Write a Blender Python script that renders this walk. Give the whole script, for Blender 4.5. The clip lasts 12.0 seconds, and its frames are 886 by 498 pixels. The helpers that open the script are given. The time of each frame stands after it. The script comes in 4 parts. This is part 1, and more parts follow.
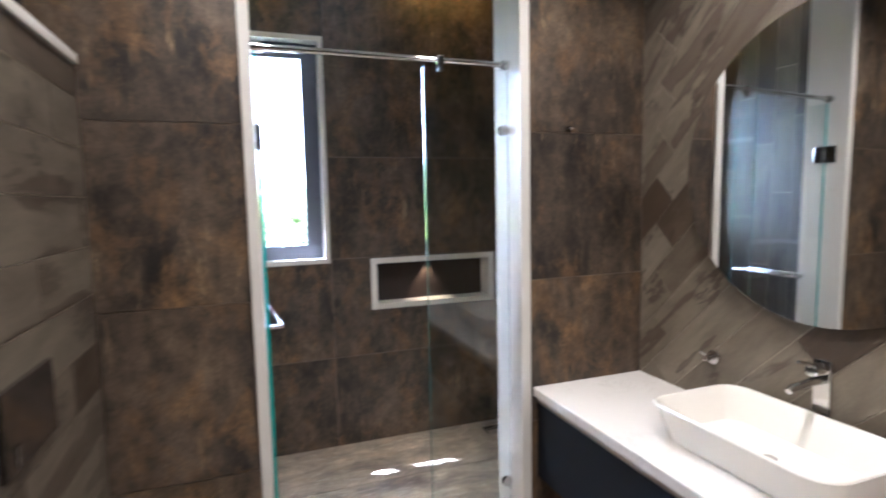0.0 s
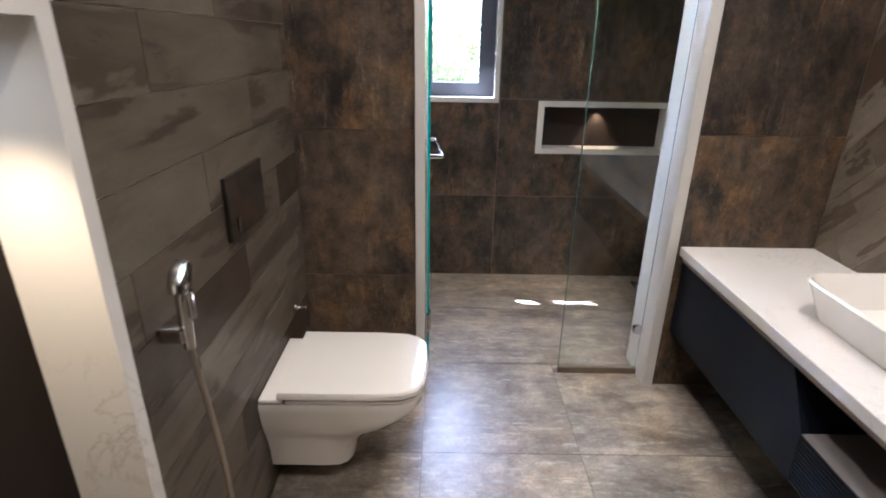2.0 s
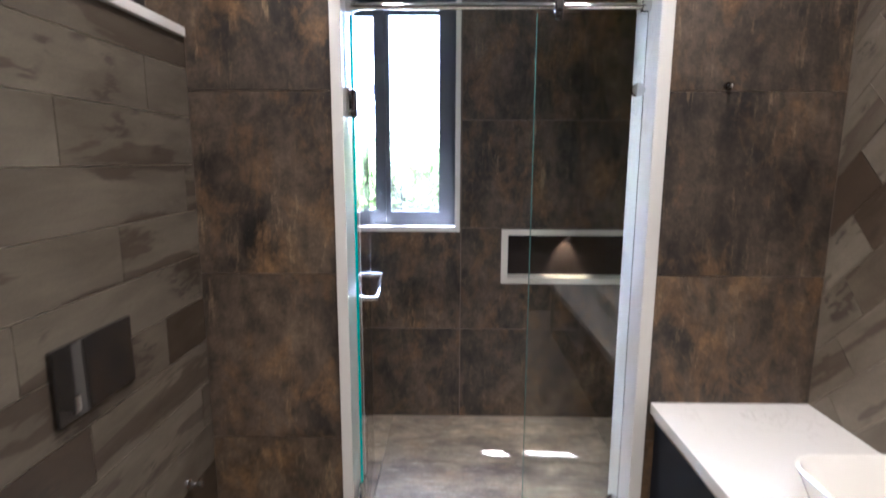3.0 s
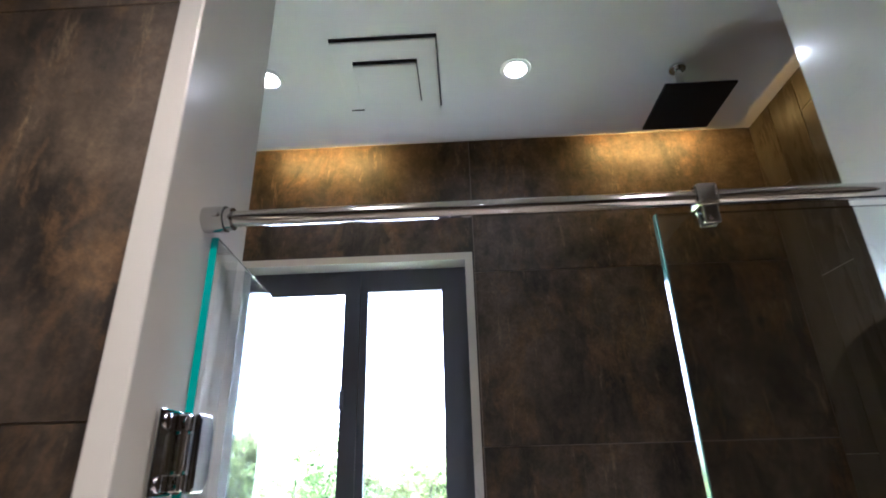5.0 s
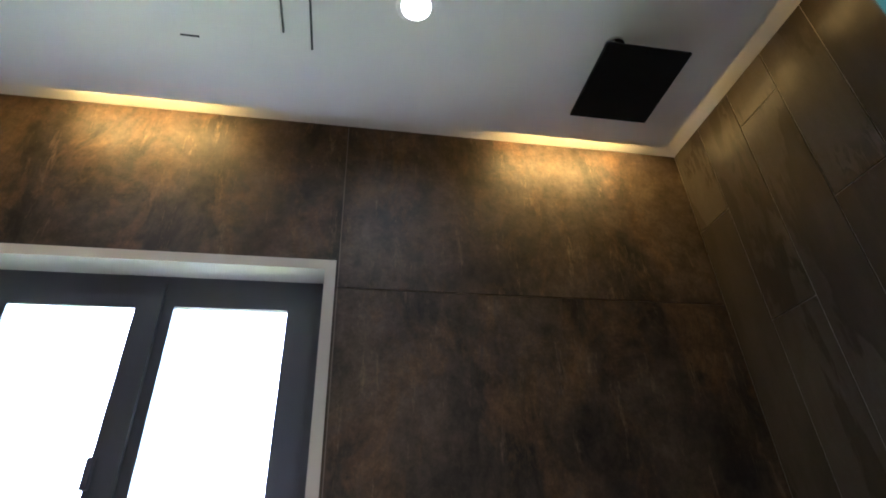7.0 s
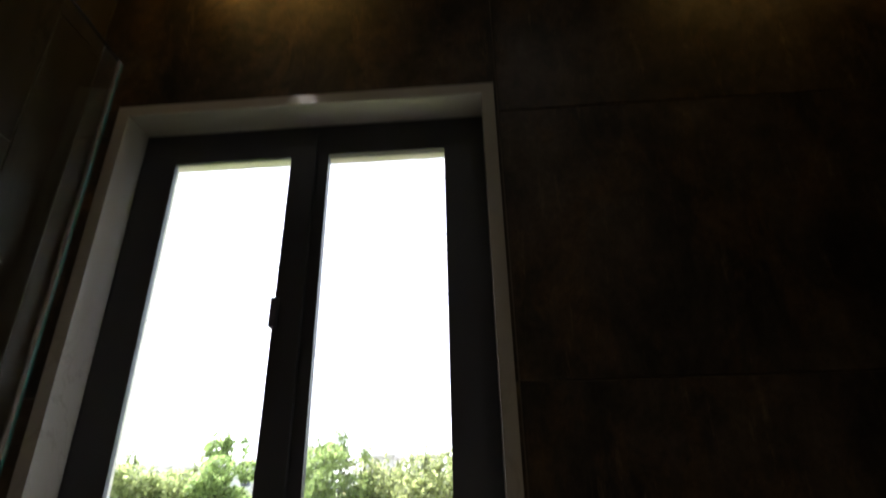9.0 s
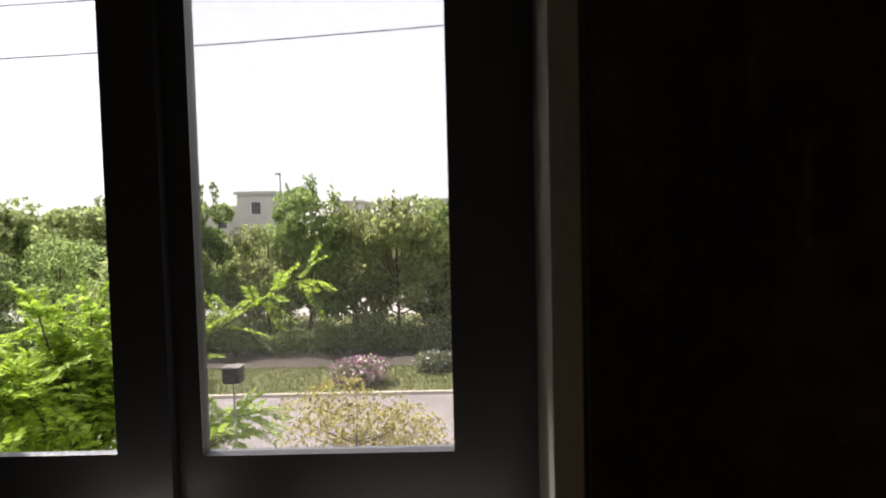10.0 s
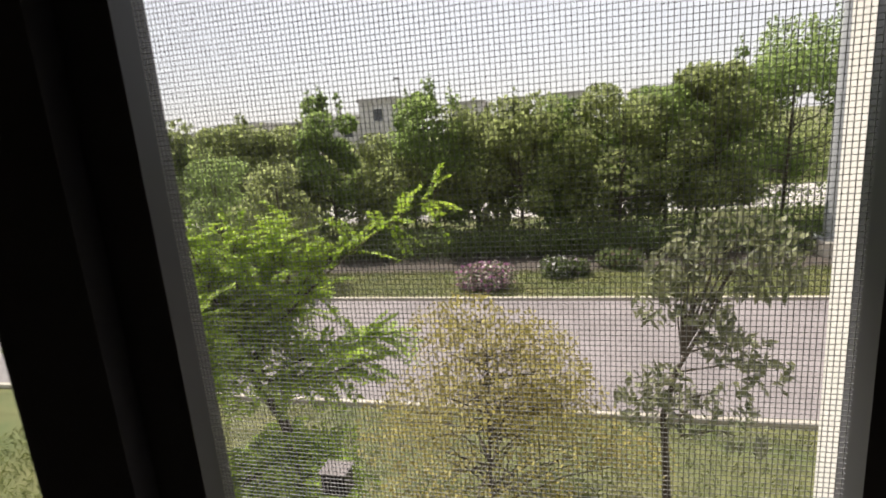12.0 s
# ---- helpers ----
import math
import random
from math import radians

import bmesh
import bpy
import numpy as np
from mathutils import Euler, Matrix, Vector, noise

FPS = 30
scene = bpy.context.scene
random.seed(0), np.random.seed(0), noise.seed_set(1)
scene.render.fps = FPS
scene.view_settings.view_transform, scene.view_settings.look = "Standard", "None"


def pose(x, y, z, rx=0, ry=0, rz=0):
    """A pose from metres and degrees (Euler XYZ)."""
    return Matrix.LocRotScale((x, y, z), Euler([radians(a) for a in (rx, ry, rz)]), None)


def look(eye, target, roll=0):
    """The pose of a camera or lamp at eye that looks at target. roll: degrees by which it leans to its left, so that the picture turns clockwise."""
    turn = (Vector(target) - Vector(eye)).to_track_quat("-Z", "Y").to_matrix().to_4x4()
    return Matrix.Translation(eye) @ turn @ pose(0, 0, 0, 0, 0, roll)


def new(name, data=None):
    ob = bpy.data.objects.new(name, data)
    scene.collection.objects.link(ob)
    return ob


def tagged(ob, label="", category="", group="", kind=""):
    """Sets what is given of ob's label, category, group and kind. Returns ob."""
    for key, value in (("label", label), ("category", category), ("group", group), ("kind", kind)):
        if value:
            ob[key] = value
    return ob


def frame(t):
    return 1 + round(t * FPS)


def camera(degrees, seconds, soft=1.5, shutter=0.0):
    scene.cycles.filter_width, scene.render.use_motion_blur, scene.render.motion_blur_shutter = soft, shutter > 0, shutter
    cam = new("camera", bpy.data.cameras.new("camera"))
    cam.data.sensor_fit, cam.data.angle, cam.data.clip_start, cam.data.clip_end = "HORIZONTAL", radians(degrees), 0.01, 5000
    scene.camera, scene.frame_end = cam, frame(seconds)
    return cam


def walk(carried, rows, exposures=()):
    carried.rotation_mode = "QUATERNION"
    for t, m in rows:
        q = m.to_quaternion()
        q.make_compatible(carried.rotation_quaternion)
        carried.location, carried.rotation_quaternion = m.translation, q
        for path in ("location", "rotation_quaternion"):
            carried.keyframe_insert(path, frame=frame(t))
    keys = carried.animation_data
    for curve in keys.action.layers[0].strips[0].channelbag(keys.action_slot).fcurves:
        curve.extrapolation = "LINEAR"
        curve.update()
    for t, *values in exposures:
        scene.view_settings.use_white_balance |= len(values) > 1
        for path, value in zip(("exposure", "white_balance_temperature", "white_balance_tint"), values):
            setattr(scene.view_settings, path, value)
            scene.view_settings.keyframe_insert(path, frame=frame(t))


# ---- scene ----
cam = camera(80.1, 12.0, soft=1.8, shutter=0.3)
PATH = [
    (0, (0.479, -1.9, 1.462), (1.152, -0.026, 1.28), -1.2),
    (0.5, (0.395, -2.054, 1.437), (0.569, -0.094, 1.078), -1.0),
    (1, (0.38, -2.117, 1.383), (0.436, -0.235, 0.71), 0.4),
    (1.5, (0.411, -2.093, 1.409), (0.422, -0.238, 0.659), 0.8),
    (2, (0.567, -2.02, 1.448), (0.574, -0.159, 0.713), 0.9),
    (2.5, (0.774, -1.918, 1.481), (0.766, -0.024, 0.837), 0.6),
    (3, (0.843, -1.743, 1.512), (0.818, 0.229, 1.179), 0.2),
    (3.5, (0.858, -1.418, 1.583), (0.837, 0.582, 1.6), -0.2),
    (3.7, (0.872, -1.309, 1.622), (0.857, 0.684, 1.781), -1.0),
    (5.3, (0.85, -0.451, 1.677), (0.771, 1.385, 2.465), -1.3),
    (5.5, (0.829, -0.393, 1.659), (0.757, 1.459, 2.41), -0.8),
    (6, (0.82, -0.26, 1.652), (0.767, 1.602, 2.378), -0.7),
    (6.5, (0.88, -0.091, 1.687), (0.925, 1.707, 2.562), -1.3),
    (7, (0.942, 0.007, 1.699), (1.277, 1.684, 2.735), -2.6),
    (7.5, (0.887, 0.039, 1.684), (1.213, 1.693, 2.761), -3.3),
    (7.7, (0.858, 0.058, 1.675), (1.07, 1.71, 2.782), -3.0),
    (9.3, (0.838, 0.44, 1.54), (0.712, 2.35, 2.118), -1.5),
    (9.5, (0.842, 0.562, 1.525), (0.761, 2.529, 1.878), -1.5),
    (10, (0.778, 0.76, 1.461), (0.757, 2.758, 1.383), -1.4),
    (10.5, (0.73, 0.964, 1.489), (0.568, 2.952, 1.343), -2.6),
    (11, (0.683, 1.108, 1.54), (0.341, 3.071, 1.37), -3.3),
    (11.2, (0.677, 1.142, 1.555), (0.303, 3.095, 1.341), -3.2),
    (11.5, (0.677, 1.163, 1.567), (0.299, 3.096, 1.215), -3.5),
    (12, (0.681, 1.139, 1.586), (0.197, 3.032, 1.16), -4.6),
]
EXPOSURES = [(0.0, 6.1, 4500, 15), (0.5, 5.85, 4700, 13), (1.5, 5.75, 4650, 15), (2.5, 5.9, 4550, 16), (3.7, 6.25, 4400, 16), (5.3, 5.6, 4650, 18), (6.5, 5.85, 4600, 17), (7.7, 5.85, 4600, 17), (9.1, 2.3, 6000, 12), (9.5, 1.6, 6450, 11), (10.0, 1.15, 6500, 14), (10.6, 0.72, 6550, 13), (12.0, 0.62, 6550, 13)]
walk(cam, [(t, look(eye, target, roll)) for t, eye, target, roll in PATH], EXPOSURES)

# ---- world and sun ----
world = bpy.data.worlds.new("sky")
scene.world = world
world.use_nodes = True
wn = world.node_tree.nodes
sky = wn.new("ShaderNodeTexSky")
sky.sky_type = 'NISHITA'
sky.sun_disc = False
SUN = Vector((-0.63, 0.43, 1.22)).normalized()
sky.sun_elevation = math.asin(SUN.z)
sky.sun_rotation = math.atan2(SUN.x, SUN.y)
sky.air_density, sky.dust_density, sky.ozone_density = 1.0, 2.0, 1.0
wn["Background"].inputs["Strength"].default_value = 0.098
haze = wn.new("ShaderNodeMix")            # thin white overcast over the clear sky
haze.data_type = "RGBA"
haze.inputs["Factor"].default_value = 0.75
haze.inputs["B"].default_value = (7.3, 7.2, 7.1, 1)
world.node_tree.links.new(sky.outputs[0], haze.inputs["A"])
world.node_tree.links.new(haze.outputs["Result"], wn["Background"].inputs["Color"])
sun = new("sun", bpy.data.lights.new("sun", "SUN"))
sun.data.energy, sun.data.angle, sun.data.color = 5.0, radians(0.6), (1.0, 0.94, 0.84)
sun.matrix_world = look(SUN * 30, (0, 0, 0))


def spot_lamp(at, watts, degrees, colour, aim=(0, 0, -1), radius=0.02, blend=0.5):
    lamp = new("lamp", bpy.data.lights.new("lamp", "SPOT"))
    lamp.data.energy, lamp.data.spot_size, lamp.data.spot_blend = watts, radians(degrees), blend
    lamp.data.color, lamp.data.shadow_soft_size = colour, radius
    lamp.matrix_world = look(at, Vector(at) + Vector(aim))
    return lamp


def strip_lamp(at, aim, w, h, watts, colour):
    lamp = new("lamp", bpy.data.lights.new("lamp", "AREA"))
    lamp.data.shape, lamp.data.size, lamp.data.size_y = "RECTANGLE", w, h
    lamp.data.energy, lamp.data.color = watts, colour
    lamp.matrix_world = look(at, Vector(at) + Vector(aim))
    return lamp


WARM, NEUTRAL = (1.0, 0.54, 0.1), (1.0, 0.75, 0.47)
# downlights: two over the shower, three over the room
for at in ((0.27, 0.75, 2.815), (1.055, 0.76, 2.815)):
    spot_lamp(at, 0.25, 75, NEUTRAL, radius=0.04)
for at in ((0.55, -0.7, 2.88), (1.5, -0.7, 2.88), (1.0, -2.0, 2.88)):
    spot_lamp(at, 2.0, 125, NEUTRAL, radius=0.06, blend=0.7)
# warm cove lamps on the hidden edge of the shower ceiling panel
for x in (0.34, 1.62):
    strip_lamp((x, 1.146, 2.868), (0, 1, -0.55), 0.42, 0.02, 0.04, WARM)
for x, s in ((0.003, -1), (1.921, 1)):
    for y in (0.5, 1.0):
        strip_lamp((x, y, 2.868), (s, 0, -1.1), 0.4, 0.02, 0.0055, WARM)
# the lamps of the two niches
spot_lamp((-0.07, -1.394, 1.461), 0.42, 92, (1.0, 0.68, 0.33), radius=0.014, blend=0.8)
spot_lamp((1.53, 1.335, 1.08), 0.14, 70, (1.0, 0.66, 0.3), aim=(0, 0.1, -1), radius=0.008)

# ---- materials ----
def material(name, colour, rough=0.5, metal=0.0, spec=0.5, coat=0.0):
    m = bpy.data.materials.new(name)
    m.use_nodes = True
    b = m.node_tree.nodes["Principled BSDF"]
    b.inputs["Base Color"].default_value = (*colour, 1)
    b.inputs["Roughness"].default_value = rough
    b.inputs["Metallic"].default_value = metal
    b.inputs["Specular IOR Level"].default_value = spec
    b.inputs["Coat Weight"].default_value = coat
    return m


def node(m, kind, **values):
    n = m.node_tree.nodes.new(kind)
    for key, value in values.items():
        n.inputs[key.replace("_", " ")].default_value = value
    return n


def link(m, a, b):
    m.node_tree.links.new(a, b)


def ramp(m, source, stops):
    r = m.node_tree.nodes.new("ShaderNodeValToRGB")
    e = r.color_ramp.elements
    while len(e) < len(stops):
        e.new(0.5)
    for k, (at, c) in enumerate(stops):
        e[k].position, e[k].color = at, (*c, 1)
    link(m, source, r.inputs[0])
    return r


def coords(m, scale=(1, 1, 1), jitter=0.0):
    """World coordinates, scaled; jitter moves the pattern from piece to piece."""
    geo = m.node_tree.nodes.new("ShaderNodeNewGeometry")
    mp = node(m, "ShaderNodeMapping")
    mp.inputs["Scale"].default_value = scale
    link(m, geo.outputs["Position"], mp.inputs["Vector"])
    if jitter:
        info = m.node_tree.nodes.new("ShaderNodeObjectInfo")
        mul = m.node_tree.nodes.new("ShaderNodeMath")
        mul.operation = "MULTIPLY"
        mul.inputs[1].default_value = jitter
        link(m, info.outputs["Random"], mul.inputs[0])
        link(m, mul.outputs[0], mp.inputs["Location"])
    return mp.outputs["Vector"]


def mix(m, fac, a, b, kind="MIX"):
    n = m.node_tree.nodes.new("ShaderNodeMix")
    n.data_type, n.blend_type = "RGBA", kind
    if isinstance(fac, float):
        n.inputs["Factor"].default_value = fac
    else:
        link(m, fac, n.inputs["Factor"])
    for value, socket in ((a, n.inputs["A"]), (b, n.inputs["B"])):
        if isinstance(value, tuple):
            socket.default_value = (*value, 1)
        else:
            link(m, value, socket)
    return n.outputs["Result"]


def bump(m, height, strength, distance=0.002):
    b = m.node_tree.nodes["Principled BSDF"]
    n = node(m, "ShaderNodeBump", Strength=strength, Distance=distance)
    link(m, height, n.inputs["Height"])
    link(m, n.outputs[0], b.inputs["Normal"])


def stained(name, stretch, dark, mid, rust, pale, rough, size=1.0, rusty=0.5, runny=0.56, spotty=1.0, runs_by=None):
    """Metal-look porcelain: dark cloudy ground, rusty patches and pale runs along the stretched axis."""
    m = material(name, mid, rough)
    b = m.node_tree.nodes["Principled BSDF"]
    big = node(m, "ShaderNodeTexNoise", Scale=3.0 * size, Detail=10.0, Roughness=0.68, Distortion=0.3)
    link(m, coords(m, stretch, 9.0), big.inputs["Vector"])
    ground = ramp(m, big.outputs["Fac"], [(0.36, dark), (0.49, mid), (0.64, tuple(v * 1.7 for v in mid))])
    rn = node(m, "ShaderNodeTexNoise", Scale=3.2 * size, Detail=10.0, Roughness=0.74, Distortion=0.5)
    link(m, coords(m, tuple(v * 1.25 for v in stretch), 23.0), rn.inputs["Vector"])
    rf = ramp(m, rn.outputs["Fac"], [(rusty, (0, 0, 0)), (rusty + 0.15, (0.9, 0.9, 0.9))])
    one = mix(m, rf.outputs[0], ground.outputs[0], rust)
    runs = node(m, "ShaderNodeTexNoise", Scale=7.0 * size, Detail=12.0, Roughness=0.8)
    link(m, coords(m, runs_by or tuple(v * v for v in stretch), 5.0), runs.inputs["Vector"])
    pf = ramp(m, runs.outputs["Fac"], [(runny, (0, 0, 0)), (runny + 0.1, (0.7, 0.7, 0.7))])
    two = mix(m, pf.outputs[0], one, pale)
    spots = node(m, "ShaderNodeTexNoise", Scale=16.0, Detail=8.0, Roughness=0.75)
    link(m, coords(m, (1, 1, 1), 7.0), spots.inputs["Vector"])
    sf = ramp(m, spots.outputs["Fac"], [(0.36, (1 - 0.45 * spotty,) * 3), (0.52, (1.0, 1.0, 1.0)), (0.66, (1 + 0.35 * spotty, 1 + 0.32 * spotty, 1 + 0.28 * spotty))])
    wide = node(m, "ShaderNodeTexNoise", Scale=1.5, Detail=5.0, Roughness=0.6, Distortion=0.4)
    link(m, coords(m, (1, 1, 1), 13.0), wide.inputs["Vector"])
    wf = ramp(m, wide.outputs["Fac"], [(0.36, (0.74, 0.74, 0.71)), (0.5, (0.95, 0.94, 0.93)), (0.64, (1.4, 1.36, 1.22))])
    clouded = mix(m, spotty, two, mix(m, 1.0, two, wf.outputs[0], "MULTIPLY"))
    three = mix(m, 1.0, clouded, sf.outputs[0], "MULTIPLY")
    fine = node(m, "ShaderNodeTexNoise", Scale=90.0, Detail=6.0, Roughness=0.75)
    link(m, coords(m), fine.inputs["Vector"])
    ff = ramp(m, fine.outputs["Fac"], [(0.3, (0.72, 0.72, 0.72)), (0.7, (1.25, 1.25, 1.25))])
    link(m, mix(m, 1.0, three, ff.outputs[0], "MULTIPLY"), b.inputs["Base Color"])
    rr = ramp(m, runs.outputs["Fac"], [(0.3, (rough - 0.06,) * 3), (0.7, (rough + 0.14,) * 3)])
    link(m, rr.outputs[0], b.inputs["Roughness"])
    bump(m, spots.outputs["Fac"], 0.1)
    return m


RUST = stained("rust_tile", (1.4, 1.4, 0.75), (0.014, 0.0115, 0.009), (0.066, 0.049, 0.033), (0.158, 0.094, 0.04), (0.26, 0.19, 0.105), 0.5, 1.25, 0.5, 0.565, 1.0, (2.6, 2.6, 0.42))
FLOOR = stained("floor_tile", (1.5, 2.6, 1.2), (0.115, 0.096, 0.075), (0.27, 0.23, 0.18), (0.3, 0.22, 0.14), (0.68, 0.64, 0.56), 0.3, 0.9, 0.52, 0.54, 0.6, (1.2, 6.5, 1.0))
FLOOR.node_tree.nodes["Principled BSDF"].inputs["Coat Weight"].default_value = 1.0
FLOOR.node_tree.nodes["Principled BSDF"].inputs["Coat Roughness"].default_value = 0.34


def wooden(name, along, tint=1.0, mixed=0.12):
    """Weathered taupe wood-look porcelain; along: 0, 1 or 2, the axis of the grain; 3: diagonal in y and z; mixed: share of dark planks."""
    m = material(name, (0.12, 0.1, 0.075), 0.42)
    b = m.node_tree.nodes["Principled BSDF"]
    info = m.node_tree.nodes.new("ShaderNodeObjectInfo")
    base = ramp(m, info.outputs["Random"], [(0.0, (0.08, 0.056, 0.034)), (mixed, (0.1, 0.074, 0.047)), (mixed + 0.03, (0.185, 0.154, 0.11)), (1.0, (0.22, 0.188, 0.136))])
    geo = m.node_tree.nodes.new("ShaderNodeNewGeometry")
    turn = node(m, "ShaderNodeMapping")
    turn.inputs["Rotation"].default_value = (radians(45) if along == 3 else 0, 0, 0)
    link(m, geo.outputs["Position"], turn.inputs["Vector"])
    mul = m.node_tree.nodes.new("ShaderNodeMath")
    mul.operation = "MULTIPLY"
    mul.inputs[1].default_value = 17.0
    link(m, info.outputs["Random"], mul.inputs[0])

    def field(across, down):
        mp = node(m, "ShaderNodeMapping")
        size = [across] * 3
        size[1 if along == 3 else along] = down
        mp.inputs["Scale"].default_value = size
        link(m, turn.outputs[0], mp.inputs["Vector"])
        link(m, mul.outputs[0], mp.inputs["Location"])
        return mp.outputs[0]

    soft = node(m, "ShaderNodeTexNoise", Scale=1.0, Detail=6.0, Roughness=0.6, Distortion=0.5)
    link(m, field(7.0, 2.6), soft.inputs["Vector"])
    sf = ramp(m, soft.outputs["Fac"], [(0.32, (0.7, 0.67, 0.63)), (0.5, (0.98, 0.97, 0.96)), (0.68, (1.22, 1.22, 1.21))])
    one = mix(m, 1.0, base.outputs[0], sf.outputs[0], "MULTIPLY")
    grain = node(m, "ShaderNodeTexNoise", Scale=6.0, Detail=8.0, Roughness=0.7)
    link(m, field(6.0, 0.7), grain.inputs["Vector"])
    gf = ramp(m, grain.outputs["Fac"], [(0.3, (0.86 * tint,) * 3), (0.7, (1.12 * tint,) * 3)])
    two = mix(m, 1.0, one, gf.outputs[0], "MULTIPLY")
    # long brown stains with a clear edge, where the pale layer has worn away
    stain = node(m, "ShaderNodeTexNoise", Scale=1.0, Detail=5.0, Roughness=0.55, Distortion=0.35)
    link(m, field(7.5, 1.25), stain.inputs["Vector"])
    tf = ramp(m, stain.outputs["Fac"], [(0.55, (0, 0, 0)), (0.575, (0.8, 0.8, 0.8)), (0.65, (0.55, 0.55, 0.55))])
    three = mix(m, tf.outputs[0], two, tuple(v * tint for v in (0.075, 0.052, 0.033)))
    # pale scuffs along the edges of the stains
    scuff = node(m, "ShaderNodeTexNoise", Scale=1.0, Detail=9.0, Roughness=0.75, Distortion=0.6)
    link(m, field(11.0, 3.2), scuff.inputs["Vector"])
    cf = ramp(m, scuff.outputs["Fac"], [(0.61, (0, 0, 0)), (0.68, (0.5, 0.5, 0.5))])
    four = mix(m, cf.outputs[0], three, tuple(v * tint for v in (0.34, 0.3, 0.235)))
    # sparse patches of short dark strokes across the grain
    patch = node(m, "ShaderNodeTexNoise", Scale=1.0, Detail=2.0, Roughness=0.5)
    link(m, field(5.0, 3.4), patch.inputs["Vector"])
    pf = ramp(m, patch.outputs["Fac"], [(0.62, (0, 0, 0)), (0.66, (1, 1, 1))])
    stroke = node(m, "ShaderNodeTexNoise", Scale=1.0, Detail=4.0, Roughness=0.6, Distortion=0.6)
    link(m, field(60.0, 14.0), stroke.inputs["Vector"])
    kf = ramp(m, stroke.outputs["Fac"], [(0.47, (0, 0, 0)), (0.55, (0.8, 0.8, 0.8))])
    worn = mix(m, 1.0, pf.outputs[0], kf.outputs[0], "MULTIPLY")
    fine = node(m, "ShaderNodeTexNoise", Scale=120.0, Detail=4.0, Roughness=0.7)
    link(m, geo.outputs["Position"], fine.inputs["Vector"])
    ff = ramp(m, fine.outputs["Fac"], [(0.3, (0.9,) * 3), (0.7, (1.1,) * 3)])
    five = mix(m, worn, four, tuple(v * tint for v in (0.055, 0.04, 0.027)))
    link(m, mix(m, 1.0, five, ff.outputs[0], "MULTIPLY"), b.inputs["Base Color"])
    rr = ramp(m, soft.outputs["Fac"], [(0.3, (0.5,) * 3), (0.7, (0.36,) * 3)])
    link(m, rr.outputs[0], b.inputs["Roughness"])
    bump(m, grain.outputs["Fac"], 0.1)
    return m


# tint puts each wall's light level into its plank colour, darkest in the shower
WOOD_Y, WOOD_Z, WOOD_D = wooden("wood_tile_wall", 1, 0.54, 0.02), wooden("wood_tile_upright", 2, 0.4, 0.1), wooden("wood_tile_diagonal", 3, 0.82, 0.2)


def veined(name, colour, vein, rough):
    m = material(name, colour, rough, coat=0.3)
    b = m.node_tree.nodes["Principled BSDF"]
    n = node(m, "ShaderNodeTexNoise", Scale=3.2, Detail=9.0, Roughness=0.62, Distortion=1.6)
    link(m, coords(m, (1, 1, 1), 3.0), n.inputs["Vector"])
    f = ramp(m, n.outputs["Fac"], [(0.485, (0, 0, 0)), (0.5, (1, 1, 1)), (0.515, (0, 0, 0))])
    big = node(m, "ShaderNodeTexNoise", Scale=1.7, Detail=3.0)
    link(m, coords(m, (1, 1, 1), 3.0), big.inputs["Vector"])
    bf = ramp(m, big.outputs["Fac"], [(0.5, (0, 0, 0)), (0.7, (0.6, 0.6, 0.6))])
    fac = mix(m, 1.0, f.outputs[0], bf.outputs[0], "MULTIPLY")
    cloud = ramp(m, big.outputs["Fac"], [(0.3, tuple(v * 0.94 for v in colour)), (0.7, colour)])
    link(m, mix(m, fac, cloud.outputs[0], vein), b.inputs["Base Color"])
    return m


MARBLE = veined("white_marble", (0.7, 0.67, 0.61), (0.42, 0.38, 0.32), 0.22)
COUNTER = veined("counter_stone", (0.78, 0.74, 0.68), (0.55, 0.5, 0.44), 0.2)
GROUT = material("grout", (0.46, 0.41, 0.33), 0.9)
GROUT_DARK = material("dark_grout", (0.2, 0.165, 0.125), 0.9)
PAINT = material("ceiling_paint", (0.78, 0.78, 0.76), 0.85)
CHROME = material("chrome", (0.62, 0.61, 0.6), 0.08, 1.0)
BLACK_GLOSS = material("black_chrome", (0.045, 0.04, 0.036), 0.06, 0.6, coat=1.0)
CERAMIC = material("glazed_ceramic", (0.82, 0.78, 0.7), 0.08, coat=0.6)
# raised blue-grey base puts the glare round the bright window into the frame colour
FRAME = material("black_aluminium", (0.085, 0.086, 0.1), 0.42, spec=0.5)
NAVY = material("dark_laminate", (0.007, 0.01, 0.017), 0.5, spec=0.15)
RUBBER = material("rubber", (0.02, 0.02, 0.02), 0.7)
MIRROR = material("mirror", (0.86, 0.87, 0.87), 0.01, 1.0)
SHADE = material("dark_steel_and_shadow", (0.02, 0.02, 0.021), 0.3, 0.6)
LAMP_FACE = material("lamp_face", (1, 1, 1), 0.5)
LAMP_FACE.node_tree.nodes["Principled BSDF"].inputs["Emission Color"].default_value = (1.0, 0.88, 0.68, 1)
LAMP_FACE.node_tree.nodes["Principled BSDF"].inputs["Emission Strength"].default_value = 1.6
GLASS = material("clear_glass", (0.93, 0.97, 0.96), 0.0)
GLASS.node_tree.nodes["Principled BSDF"].inputs["Transmission Weight"].default_value = 1.0
GLASS_PALE = material("pale_glass_edge", (0.1, 0.24, 0.22), 0.1, coat=1.0)
GLASS_EDGE = material("glass_edge", (0.03, 0.46, 0.41), 0.2)
